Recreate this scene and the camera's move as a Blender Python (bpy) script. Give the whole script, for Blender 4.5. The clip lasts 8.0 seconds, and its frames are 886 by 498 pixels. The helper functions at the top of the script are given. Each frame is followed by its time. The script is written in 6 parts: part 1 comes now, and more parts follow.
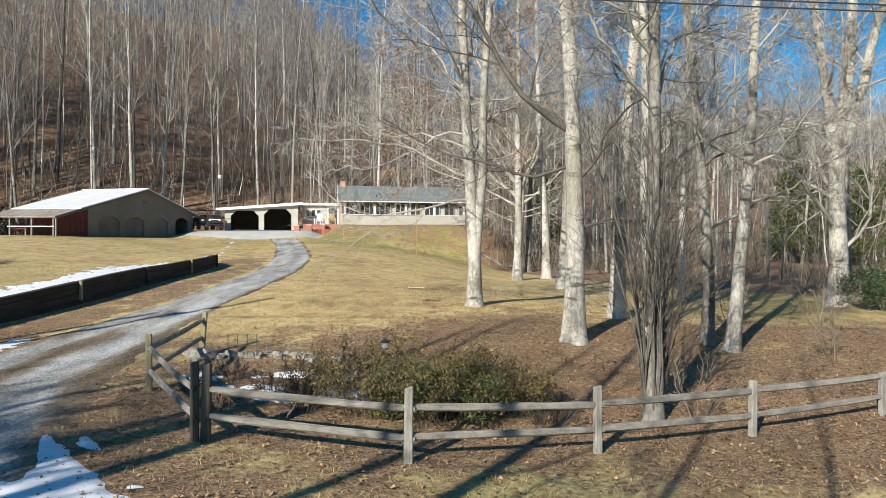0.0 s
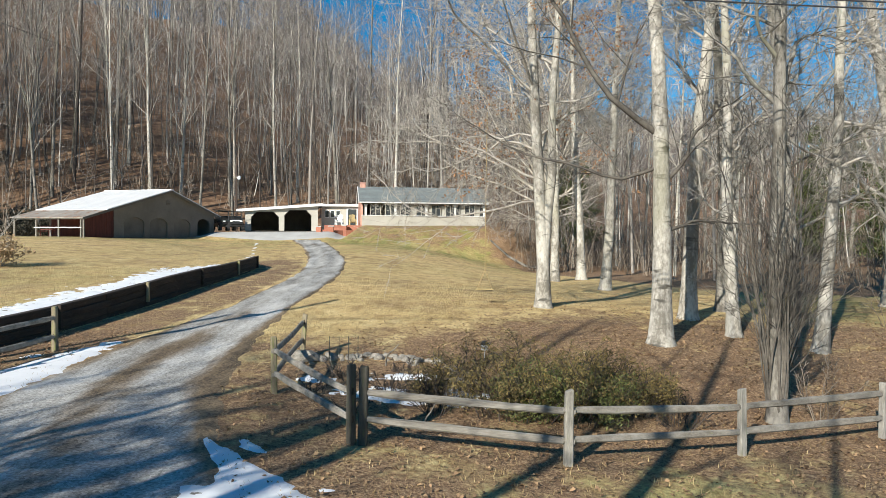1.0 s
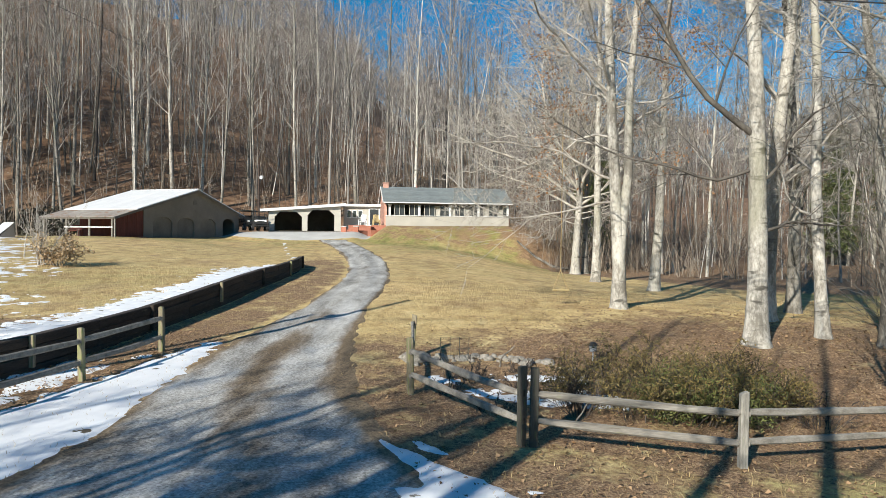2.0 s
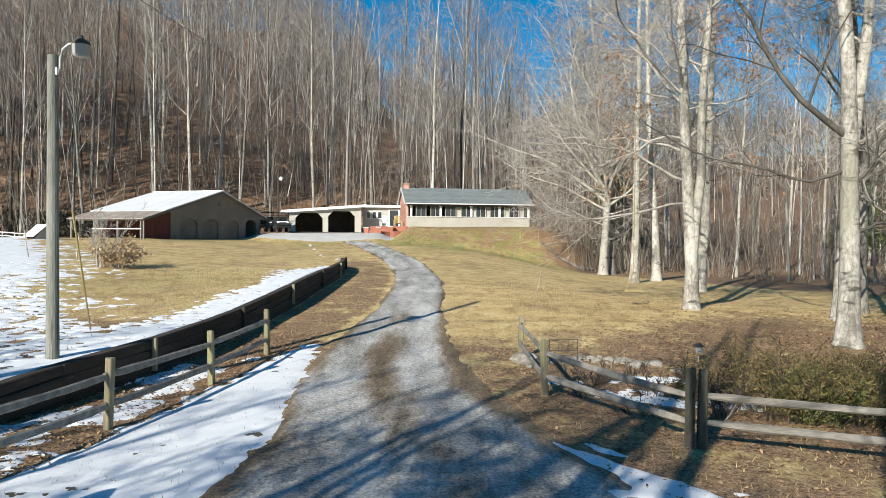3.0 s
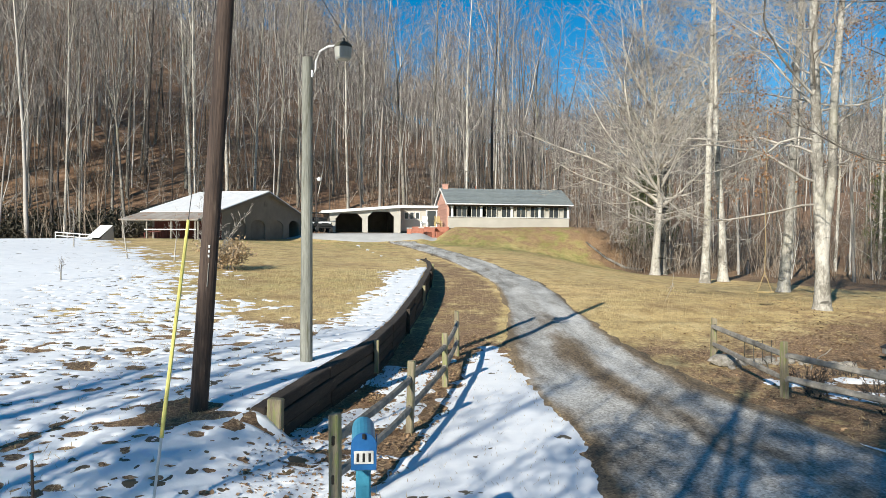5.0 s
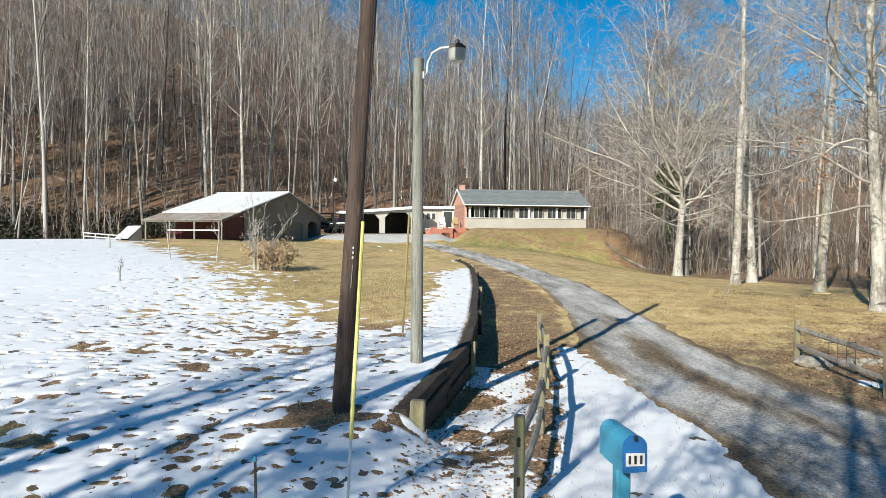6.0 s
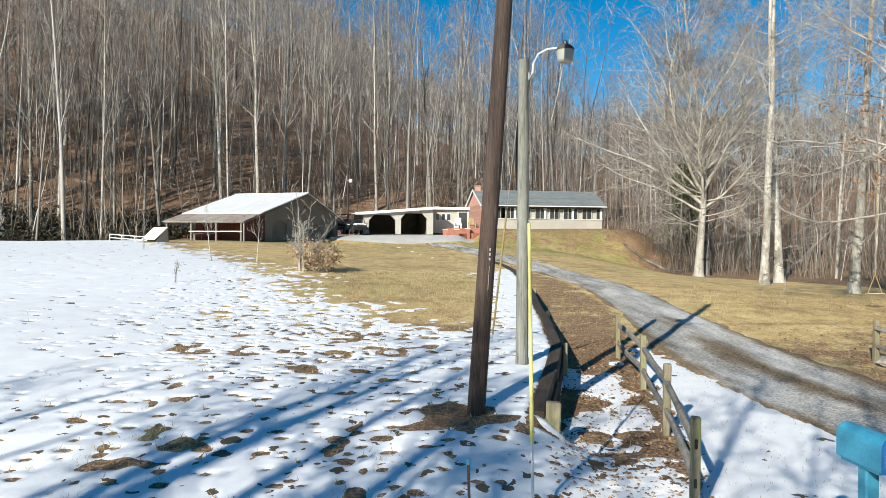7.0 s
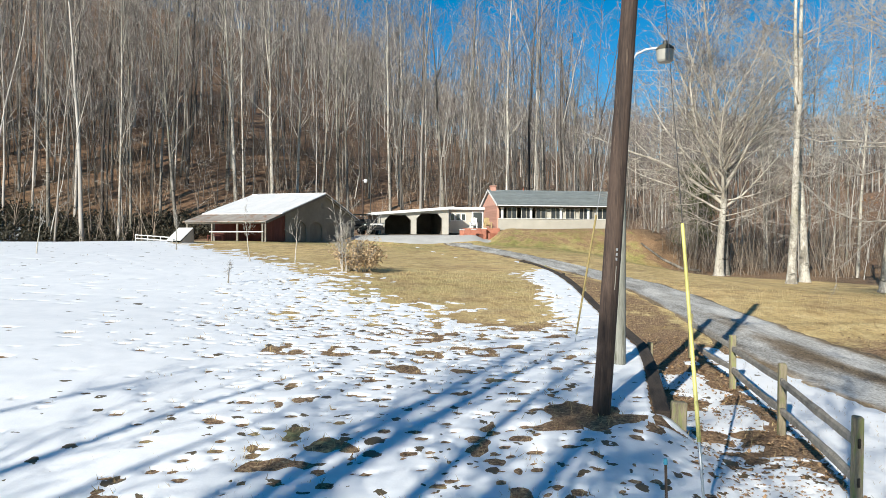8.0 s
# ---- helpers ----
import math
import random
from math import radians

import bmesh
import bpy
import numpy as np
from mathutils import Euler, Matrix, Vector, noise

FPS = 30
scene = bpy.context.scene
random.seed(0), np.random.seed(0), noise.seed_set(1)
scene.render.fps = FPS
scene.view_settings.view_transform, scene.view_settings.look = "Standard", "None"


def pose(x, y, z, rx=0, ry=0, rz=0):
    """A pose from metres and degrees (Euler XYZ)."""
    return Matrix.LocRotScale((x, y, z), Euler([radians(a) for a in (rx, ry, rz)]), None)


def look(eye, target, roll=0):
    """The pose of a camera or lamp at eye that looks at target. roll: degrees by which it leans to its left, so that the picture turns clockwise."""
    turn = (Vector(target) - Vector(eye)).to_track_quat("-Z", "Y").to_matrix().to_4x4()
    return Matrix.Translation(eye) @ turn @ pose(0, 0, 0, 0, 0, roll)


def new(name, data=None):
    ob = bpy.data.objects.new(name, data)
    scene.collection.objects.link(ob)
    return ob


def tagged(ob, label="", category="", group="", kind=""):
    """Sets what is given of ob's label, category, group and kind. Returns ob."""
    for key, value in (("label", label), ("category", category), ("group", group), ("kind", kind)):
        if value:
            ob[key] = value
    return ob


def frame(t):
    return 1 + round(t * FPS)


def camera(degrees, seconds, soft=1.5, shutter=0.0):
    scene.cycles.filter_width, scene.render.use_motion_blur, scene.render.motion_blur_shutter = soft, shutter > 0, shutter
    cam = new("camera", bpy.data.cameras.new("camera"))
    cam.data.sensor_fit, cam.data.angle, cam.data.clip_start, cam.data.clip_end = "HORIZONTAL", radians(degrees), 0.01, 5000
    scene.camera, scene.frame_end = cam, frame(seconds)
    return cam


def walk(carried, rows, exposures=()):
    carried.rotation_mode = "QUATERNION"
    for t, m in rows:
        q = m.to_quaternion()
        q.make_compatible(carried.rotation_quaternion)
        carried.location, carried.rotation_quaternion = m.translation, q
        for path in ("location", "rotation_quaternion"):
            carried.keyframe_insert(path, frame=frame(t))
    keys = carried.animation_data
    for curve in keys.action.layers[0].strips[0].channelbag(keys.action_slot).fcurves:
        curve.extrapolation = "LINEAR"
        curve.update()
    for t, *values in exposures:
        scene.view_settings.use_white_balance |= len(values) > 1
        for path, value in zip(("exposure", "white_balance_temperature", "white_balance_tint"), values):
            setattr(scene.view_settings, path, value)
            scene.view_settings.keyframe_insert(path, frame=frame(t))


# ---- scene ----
cam = camera(61.2, 8.0, soft=0.8)
PATH = [
    (0, (0.204, 0.197, 2.639), (0.183, 2.197, 2.613), 0.4),
    (0.5, (-0.909, 0.179, 2.634), (-0.925, 2.178, 2.61), 0.4),
    (1, (-2.011, 0.173, 2.653), (-2.024, 2.173, 2.629), 0.4),
    (1.5, (-3.204, 0.184, 2.638), (-3.213, 2.183, 2.615), 0.5),
    (2.8, (-6.32, 0.178, 2.676), (-6.321, 2.178, 2.651), 0.4),
    (3, (-6.797, 0.171, 2.659), (-6.793, 2.171, 2.637), 0.4),
    (3.5, (-7.938, 0.17, 2.662), (-7.931, 2.17, 2.639), 0.4),
    (4, (-9.008, 0.198, 2.665), (-8.996, 2.198, 2.643), 0.3),
    (4.5, (-10.061, 0.173, 2.671), (-10.046, 2.173, 2.649), 0.3),
    (6, (-12.898, 0.19, 2.67), (-12.874, 2.189, 2.65), 0.4),
    (6.5, (-13.813, 0.217, 2.664), (-13.785, 2.217, 2.646), 0.3),
    (7, (-14.66, 0.234, 2.67), (-14.629, 2.233, 2.652), 0.3),
    (7.5, (-15.513, 0.247, 2.663), (-15.479, 2.246, 2.645), 0.3),
    (8, (-16.28, 0.254, 2.666), (-16.245, 2.253, 2.648), 0.2),
]
walk(cam, [(t, look(eye, target, roll)) for t, eye, target, roll in PATH])

# ---- world and sun ----
SUN_FROM = Vector((-5.06, -9.38, 5.3)).normalized()
world = bpy.data.worlds.new("sky")
scene.world = world
world.use_nodes = True
wn = world.node_tree
sky = wn.nodes.new("ShaderNodeTexSky")
sky.sky_type = "NISHITA"
sky.sun_disc = False
sky.sun_elevation = math.asin(SUN_FROM.z)
sky.sun_rotation = math.atan2(SUN_FROM.x, SUN_FROM.y)
sky.altitude = 1500
sky.air_density = 1.0
sky.dust_density = 0.05
sky.ozone_density = 1.0
deep = wn.nodes.new("ShaderNodeHueSaturation")
deep.inputs["Saturation"].default_value = 1.6
deep.inputs["Hue"].default_value = 0.495
wn.links.new(sky.outputs["Color"], deep.inputs["Color"])
wn.links.new(deep.outputs["Color"], wn.nodes["Background"].inputs["Color"])
wn.nodes["Background"].inputs["Strength"].default_value = 0.08
sun = new("sun", bpy.data.lights.new("sun", "SUN"))
sun.data.energy = 4.9
sun.data.angle = radians(0.45)
sun.data.color = (1.0, 0.955, 0.845)
sun.matrix_world = look((0, 0, 60), Vector((0, 0, 60)) - SUN_FROM)
scene.view_settings.exposure = 0.5


# ---- materials ----
def nodes_of(name):
    m = bpy.data.materials.new(name)
    m.use_nodes = True
    nt = m.node_tree
    return m, nt, nt.nodes["Principled BSDF"]


def ramp(nt, fac, stops):
    r = nt.nodes.new("ShaderNodeValToRGB")
    e = r.color_ramp.elements
    while len(e) < len(stops):
        e.new(0.5)
    for i, (p, c) in enumerate(stops):
        e[i].position = p
        e[i].color = (*c, 1) if len(c) == 3 else c
    nt.links.new(fac, r.inputs["Fac"])
    return r.outputs["Color"]


def tex_noise(nt, vec, scale, detail=4.0, rough=0.6):
    n = nt.nodes.new("ShaderNodeTexNoise")
    n.inputs["Scale"].default_value = scale
    n.inputs["Detail"].default_value = detail
    n.inputs["Roughness"].default_value = rough
    nt.links.new(vec, n.inputs["Vector"])
    return n.outputs["Fac"]


def mixed(nt, fac, a, b, kind="MIX"):
    m = nt.nodes.new("ShaderNodeMix")
    m.data_type = "RGBA"
    m.blend_type = kind
    for sock, v in ((m.inputs["Factor"], fac), (m.inputs["A"], a), (m.inputs["B"], b)):
        if isinstance(v, (int, float)):
            sock.default_value = v
        elif isinstance(v, tuple):
            sock.default_value = (*v, 1)
        else:
            nt.links.new(v, sock)
    return m.outputs["Result"]


def maths(nt, op, a, b=0.0, clamp=False):
    m = nt.nodes.new("ShaderNodeMath")
    m.operation = op
    m.use_clamp = clamp
    for sock, v in ((m.inputs[0], a), (m.inputs[1], b)):
        if isinstance(v, (int, float)):
            sock.default_value = v
        else:
            nt.links.new(v, sock)
    return m.outputs[0]


def place(nt, stretch=(1, 1, 1), shuffle=True):
    tc = nt.nodes.new("ShaderNodeTexCoord")
    mp = nt.nodes.new("ShaderNodeMapping")
    mp.inputs["Scale"].default_value = stretch
    nt.links.new(tc.outputs["Object"], mp.inputs["Vector"])
    if shuffle:
        oi = nt.nodes.new("ShaderNodeObjectInfo")
        nt.links.new(maths(nt, "MULTIPLY", oi.outputs["Random"], 37.0), mp.inputs["Location"])
    return mp.outputs["Vector"]


def bumped(nt, bsdf, height, strength, distance=0.02):
    b = nt.nodes.new("ShaderNodeBump")
    b.inputs["Strength"].default_value = strength
    b.inputs["Distance"].default_value = distance
    nt.links.new(height, b.inputs["Height"])
    nt.links.new(b.outputs["Normal"], bsdf.inputs["Normal"])


def surf(name, dark, light, rough=0.85, scale=2.0, fine=25.0, bump=0.4, metal=0.0, stretch=(1, 1, 1), stain=None, stain_at=0.62,
         vary=0.12, distance=0.01):
    """A surface with broad variation, fine grain, optional stains and relief."""
    m, nt, b = nodes_of(name)
    v = place(nt, stretch)
    broad, grain = tex_noise(nt, v, scale, 5), tex_noise(nt, v, fine, 6, 0.7)
    both = maths(nt, "ADD", maths(nt, "MULTIPLY", broad, 0.55), maths(nt, "MULTIPLY", grain, 0.45))
    c = ramp(nt, both, [(0.36, dark), (0.64, light)])
    if stain:
        s = ramp(nt, tex_noise(nt, v, scale * 2.3, 6, 0.65), [(stain_at - 0.06, (0, 0, 0)), (stain_at + 0.06, (1, 1, 1))])
        c = mixed(nt, s, c, stain)
    if vary:
        oi = nt.nodes.new("ShaderNodeObjectInfo")
        hs = nt.nodes.new("ShaderNodeHueSaturation")
        nt.links.new(maths(nt, "ADD", maths(nt, "MULTIPLY", oi.outputs["Random"], 2 * vary), 1 - vary), hs.inputs["Value"])
        nt.links.new(c, hs.inputs["Color"])
        c = hs.outputs["Color"]
    nt.links.new(c, b.inputs["Base Color"])
    b.inputs["Roughness"].default_value = rough
    b.inputs["Metallic"].default_value = metal
    if bump:
        bumped(nt, b, both, bump, distance)
    return m


def foliage(name, c1, c2, rough=0.7):
    """Leaves or needles, each island of its own tint."""
    m, nt, b = nodes_of(name)
    g = nt.nodes.new("ShaderNodeNewGeometry")
    nt.links.new(ramp(nt, g.outputs["Random Per Island"], [(0.0, c1), (1.0, c2)]), b.inputs["Base Color"])
    b.inputs["Roughness"].default_value = rough
    return m


def bark(name, dark, light, moss=None):
    """Bark with pale plates, dark scars and rings."""
    m, nt, b = nodes_of(name)
    v = place(nt, (1, 1, 0.45))
    v2 = place(nt, (1, 1, 3.0))
    broad = tex_noise(nt, v, 1.6, 6, 0.65)
    fine = tex_noise(nt, v, 14, 6, 0.7)
    scar = tex_noise(nt, v2, 1.3, 3, 0.5)
    both = maths(nt, "ADD", maths(nt, "MULTIPLY", broad, 0.6), maths(nt, "MULTIPLY", fine, 0.4))
    c = ramp(nt, both, [(0.43, dark), (0.58, light)])
    c = mixed(nt, ramp(nt, scar, [(0.62, (0, 0, 0)), (0.70, (1, 1, 1))]), c, tuple(0.45 * k for k in dark))
    if moss:
        c = mixed(nt, ramp(nt, tex_noise(nt, v, 0.8, 4), [(0.55, (0, 0, 0)), (0.7, (0.6, 0.6, 0.6))]), c, moss)
    oi = nt.nodes.new("ShaderNodeObjectInfo")
    hs = nt.nodes.new("ShaderNodeHueSaturation")
    nt.links.new(maths(nt, "ADD", maths(nt, "MULTIPLY", oi.outputs["Random"], 0.3), 0.85), hs.inputs["Value"])
    nt.links.new(c, hs.inputs["Color"])
    nt.links.new(hs.outputs["Color"], b.inputs["Base Color"])
    b.inputs["Roughness"].default_value = 0.9
    bumped(nt, b, both, 0.5, 0.03)
    return m


def island_bark(name, dark, mid, light):
    """Bark for joined woods: every tree or twig of its own grey."""
    m, nt, b = nodes_of(name)
    g = nt.nodes.new("ShaderNodeNewGeometry")
    v = place(nt, (1, 1, 0.3), False)
    k = maths(nt, "ADD", maths(nt, "MULTIPLY", g.outputs["Random Per Island"], 0.6), maths(nt, "MULTIPLY", tex_noise(nt, v, 0.9, 4), 0.4))
    nt.links.new(ramp(nt, k, [(0.2, dark), (0.5, mid), (0.85, light)]), b.inputs["Base Color"])
    b.inputs["Roughness"].default_value = 0.9
    return m


def ground_material():
    """Dormant grass, bare earth and leaf litter, mixed by the zones stored in the sheet."""
    m, nt, b = nodes_of("ground_cover")
    v = place(nt, shuffle=False)
    a = nt.nodes.new("ShaderNodeVertexColor")
    a.layer_name = "zone"
    sep = nt.nodes.new("ShaderNodeSeparateColor")
    nt.links.new(a.outputs["Color"], sep.inputs["Color"])
    broad, mid = tex_noise(nt, v, 0.16, 5), tex_noise(nt, v, 1.1, 5)
    fine, leaf = tex_noise(nt, v, 9.0, 6, 0.75), tex_noise(nt, v, 26.0, 3, 0.7)
    straw = ramp(nt, maths(nt, "ADD", maths(nt, "MULTIPLY", mid, 0.5), maths(nt, "MULTIPLY", fine, 0.5)),
                 [(0.33, (0.40, 0.272, 0.122)), (0.5, (0.63, 0.455, 0.205)), (0.66, (0.86, 0.69, 0.38))])
    green = ramp(nt, fine, [(0.35, (0.14, 0.14, 0.035)), (0.65, (0.37, 0.35, 0.11))])
    gfac = maths(nt, "MULTIPLY", sep.outputs["Green"],
                 ramp(nt, maths(nt, "ADD", maths(nt, "MULTIPLY", broad, 0.6), maths(nt, "MULTIPLY", mid, 0.4)), [(0.42, (0, 0, 0)), (0.6, (1, 1, 1))]))
    lawn = mixed(nt, gfac, straw, green)
    bare = ramp(nt, tex_noise(nt, v, 0.42, 6, 0.7), [(0.5, (0, 0, 0)), (0.66, (0.75, 0.75, 0.75))])
    lawn = mixed(nt, bare, lawn, (0.33, 0.215, 0.105))
    tuft = ramp(nt, tex_noise(nt, place(nt, (1.0, 0.55, 1.0), False), 2.3, 6, 0.72), [(0.40, (0.66, 0.60, 0.52)), (0.52, (1.05, 1.05, 1.05))])
    lawn = mixed(nt, 0.75, lawn, tuft, "MULTIPLY")
    litter = ramp(nt, maths(nt, "ADD", maths(nt, "MULTIPLY", leaf, 0.6), maths(nt, "MULTIPLY", fine, 0.4)),
                  [(0.36, (0.045, 0.026, 0.014)), (0.47, (0.205, 0.12, 0.063)), (0.56, (0.39, 0.255, 0.14)), (0.66, (0.62, 0.48, 0.30))])
    earth = ramp(nt, maths(nt, "ADD", maths(nt, "MULTIPLY", mid, 0.4), maths(nt, "MULTIPLY", leaf, 0.6)), [(0.38, (0.06, 0.033, 0.017)), (0.62, (0.29, 0.165, 0.085))])
    litter = mixed(nt, ramp(nt, mid, [(0.48, (0, 0, 0)), (0.62, (0.8, 0.8, 0.8))]), litter, earth)
    wob = maths(nt, "ADD", sep.outputs["Red"], maths(nt, "MULTIPLY", maths(nt, "SUBTRACT", maths(nt, "ADD", maths(nt, "MULTIPLY", mid, 0.6), maths(nt, "MULTIPLY", fine, 0.4)), 0.5), 1.9))
    hill = ramp(nt, maths(nt, "ADD", maths(nt, "MULTIPLY", mid, 0.5), maths(nt, "MULTIPLY", fine, 0.5)), [(0.36, (0.06, 0.034, 0.02)), (0.5, (0.20, 0.112, 0.062)), (0.64, (0.38, 0.25, 0.15))])
    litter = mixed(nt, sep.outputs["Blue"], litter, hill)
    c = mixed(nt, ramp(nt, wob, [(0.36, (0, 0, 0)), (0.64, (1, 1, 1))]), litter, lawn)
    nt.links.new(c, b.inputs["Base Color"])
    b.inputs["Roughness"].default_value = 0.95
    bumped(nt, b, maths(nt, "ADD", fine, leaf), 0.7, 0.05)
    return m


def gravel_material():
    m, nt, b = nodes_of("gravel")
    v = place(nt, shuffle=False)
    a = nt.nodes.new("ShaderNodeVertexColor")
    a.layer_name = "zone"
    sep = nt.nodes.new("ShaderNodeSeparateColor")
    nt.links.new(a.outputs["Color"], sep.inputs["Color"])
    stone = nt.nodes.new("ShaderNodeTexVoronoi")
    stone.inputs["Scale"].default_value = 34
    nt.links.new(v, stone.inputs["Vector"])
    grey = nt.nodes.new("ShaderNodeRGBToBW")
    nt.links.new(stone.outputs["Color"], grey.inputs["Color"])
    mid, fine = tex_noise(nt, place(nt, (1.3, 0.3, 1), False), 0.9, 6, 0.65), tex_noise(nt, v, 18, 5, 0.7)
    k = maths(nt, "ADD", maths(nt, "MULTIPLY", grey.outputs[0], 0.16), maths(nt, "ADD", maths(nt, "MULTIPLY", mid, 0.54), maths(nt, "MULTIPLY", fine, 0.3)))
    pale = ramp(nt, k, [(0.38, (0.13, 0.12, 0.105)), (0.5, (0.36, 0.345, 0.315)), (0.61, (0.64, 0.625, 0.59))])
    dirt = ramp(nt, k, [(0.38, (0.06, 0.042, 0.026)), (0.62, (0.37, 0.27, 0.16))])
    wear = maths(nt, "ADD", sep.outputs["Red"], maths(nt, "MULTIPLY", maths(nt, "SUBTRACT", mid, 0.5), 1.5))
    nt.links.new(mixed(nt, ramp(nt, wear, [(0.3, (0, 0, 0)), (0.7, (1, 1, 1))]), dirt, pale), b.inputs["Base Color"])
    b.inputs["Roughness"].default_value = 0.9
    bumped(nt, b, k, 0.8, 0.03)
    return m


def snow_material():
    m, nt, b = nodes_of("old_snow")
    v = place(nt, shuffle=False)
    mid, fine = tex_noise(nt, v, 2.2, 5), tex_noise(nt, v, 30, 4)
    c = ramp(nt, mid, [(0.35, (0.82, 0.84, 0.86)), (0.65, (0.92, 0.93, 0.94))])
    warp = nt.nodes.new("ShaderNodeMixRGB")
    warp.inputs[0].default_value = 0.16
    wv = nt.nodes.new("ShaderNodeTexNoise")
    wv.inputs["Scale"].default_value = 9
    nt.links.new(v, wv.inputs["Vector"])
    nt.links.new(v, warp.inputs[1])
    nt.links.new(wv.outputs["Color"], warp.inputs[2])
    a = nt.nodes.new("ShaderNodeVertexColor")
    a.layer_name = "zone"
    worn = nt.nodes.new("ShaderNodeSeparateColor")
    nt.links.new(a.outputs["Color"], worn.inputs["Color"])
    patchy = maths(nt, "MULTIPLY", tex_noise(nt, v, 0.5, 4), maths(nt, "ADD", maths(nt, "MULTIPLY", worn.outputs["Red"], 1.7), 0.24))
    for scale, size in ((3.1, 0.22), (6.5, 0.26)):
        cell = nt.nodes.new("ShaderNodeTexVoronoi")
        cell.inputs["Scale"].default_value = scale
        nt.links.new(warp.outputs[0], cell.inputs["Vector"])
        pick = nt.nodes.new("ShaderNodeSeparateColor")
        nt.links.new(cell.outputs["Color"], pick.inputs["Color"])
        keep = maths(nt, "LESS_THAN", pick.outputs["Red"], maths(nt, "MULTIPLY", patchy, 0.45))
        near = maths(nt, "LESS_THAN", cell.outputs["Distance"], maths(nt, "MULTIPLY", pick.outputs["Green"], size * 1.5))
        c = mixed(nt, maths(nt, "MULTIPLY", keep, near), c, (0.115, 0.088, 0.05))
    nt.links.new(c, b.inputs["Base Color"])
    b.inputs["Roughness"].default_value = 0.6
    b.inputs["Subsurface Weight"].default_value = 0.0
    bumped(nt, b, maths(nt, "ADD", maths(nt, "MULTIPLY", mid, 0.5), maths(nt, "MULTIPLY", fine, 0.4)), 0.4, 0.02)
    return m


M_GROUND, M_GRAVEL, M_SNOW = ground_material(), gravel_material(), snow_material()
M_CONCRETE = surf("concrete", (0.42, 0.41, 0.39), (0.6, 0.59, 0.56), 0.85, 0.7, 20, 0.2)
M_RAIL = surf("weathered_rail", (0.13, 0.115, 0.095), (0.34, 0.315, 0.275), 0.9, 3, 22, 0.6, stretch=(0.35, 3, 3), stain=(0.2, 0.2, 0.12), stain_at=0.66)
M_POST = surf("weathered_post", (0.14, 0.115, 0.075), (0.36, 0.30, 0.20), 0.9, 3, 22, 0.6, stretch=(3, 3, 0.4), stain=(0.22, 0.23, 0.09), stain_at=0.55)
M_GREYPOST = surf("grey_post", (0.15, 0.14, 0.12), (0.40, 0.375, 0.33), 0.9, 3, 22, 0.6, stretch=(3, 3, 0.4), stain=(0.2, 0.2, 0.14), stain_at=0.62)
M_DARKPOST = surf("dark_post", (0.035, 0.032, 0.026), (0.10, 0.09, 0.07), 0.9, 3, 22, 0.6, stretch=(3, 3, 0.4), stain=(0.07, 0.08, 0.04), stain_at=0.6)
M_TIMBER = surf("creosoted_timber", (0.016, 0.012, 0.009), (0.068, 0.05, 0.036), 0.9, 2, 18, 0.8, stretch=(3, 0.4, 3), stain=(0.13, 0.10, 0.07), stain_at=0.68)
M_HOLESHADE = surf("mortise_shadow_wood", (0.02, 0.016, 0.012), (0.05, 0.04, 0.03), 1.0, 8, 30, 0.2)
M_POLE = surf("creosoted_pole", (0.022, 0.014, 0.011), (0.085, 0.056, 0.042), 0.85, 2.5, 20, 0.6, stretch=(3, 3, 0.25), stain=(0.15, 0.11, 0.08), stain_at=0.66)
M_LAMPPOLE = surf("grey_pole", (0.12, 0.12, 0.10), (0.29, 0.29, 0.25), 0.9, 2.5, 20, 0.6, stretch=(3, 3, 0.25), stain=(0.10, 0.10, 0.07), stain_at=0.6)
M_STEEL = surf("galvanised_steel", (0.4, 0.41, 0.42), (0.58, 0.59, 0.6), 0.45, 6, 40, 0.1, metal=0.8)
M_WIRE = surf("black_cable", (0.02, 0.02, 0.022), (0.05, 0.05, 0.055), 0.6, 6, 40, 0.0)
M_YELLOW = surf("yellow_guard", (0.48, 0.43, 0.10), (0.62, 0.57, 0.18), 0.5, 3, 30, 0.1)
M_BLUE = surf("blue_paint", (0.035, 0.25, 0.40), (0.07, 0.34, 0.49), 0.45, 5, 40, 0.15, stain=(0.10, 0.38, 0.52), stain_at=0.7)
M_BLUEDOOR = surf("deep_blue_paint", (0.012, 0.11, 0.33), (0.025, 0.15, 0.40), 0.4, 5, 40, 0.1)
M_WHITE = surf("white_paint", (0.66, 0.66, 0.64), (0.80, 0.80, 0.78), 0.6, 2, 30, 0.1)
M_BLACK = surf("black_plate", (0.012, 0.012, 0.013), (0.03, 0.03, 0.03), 0.5, 5, 40, 0.0)
M_ROCK = surf("field_stone", (0.13, 0.11, 0.09), (0.42, 0.39, 0.34), 0.9, 3, 24, 0.8, stain=(0.12, 0.13, 0.07))
M_METALROOF = surf("pale_metal_roof", (0.66, 0.67, 0.68), (0.80, 0.80, 0.80), 0.5, 1.0, 25, 0.05, metal=0.0, vary=0.02)
M_RUSTROOF = surf("rusty_roof_sheet", (0.24, 0.20, 0.17), (0.42, 0.39, 0.35), 0.6, 0.8, 18, 0.1, stain=(0.27, 0.15, 0.09), stain_at=0.58, vary=0.08)
M_BLOCK = surf("grey_block", (0.16, 0.142, 0.122), (0.245, 0.222, 0.192), 0.9, 0.8, 22, 0.3)
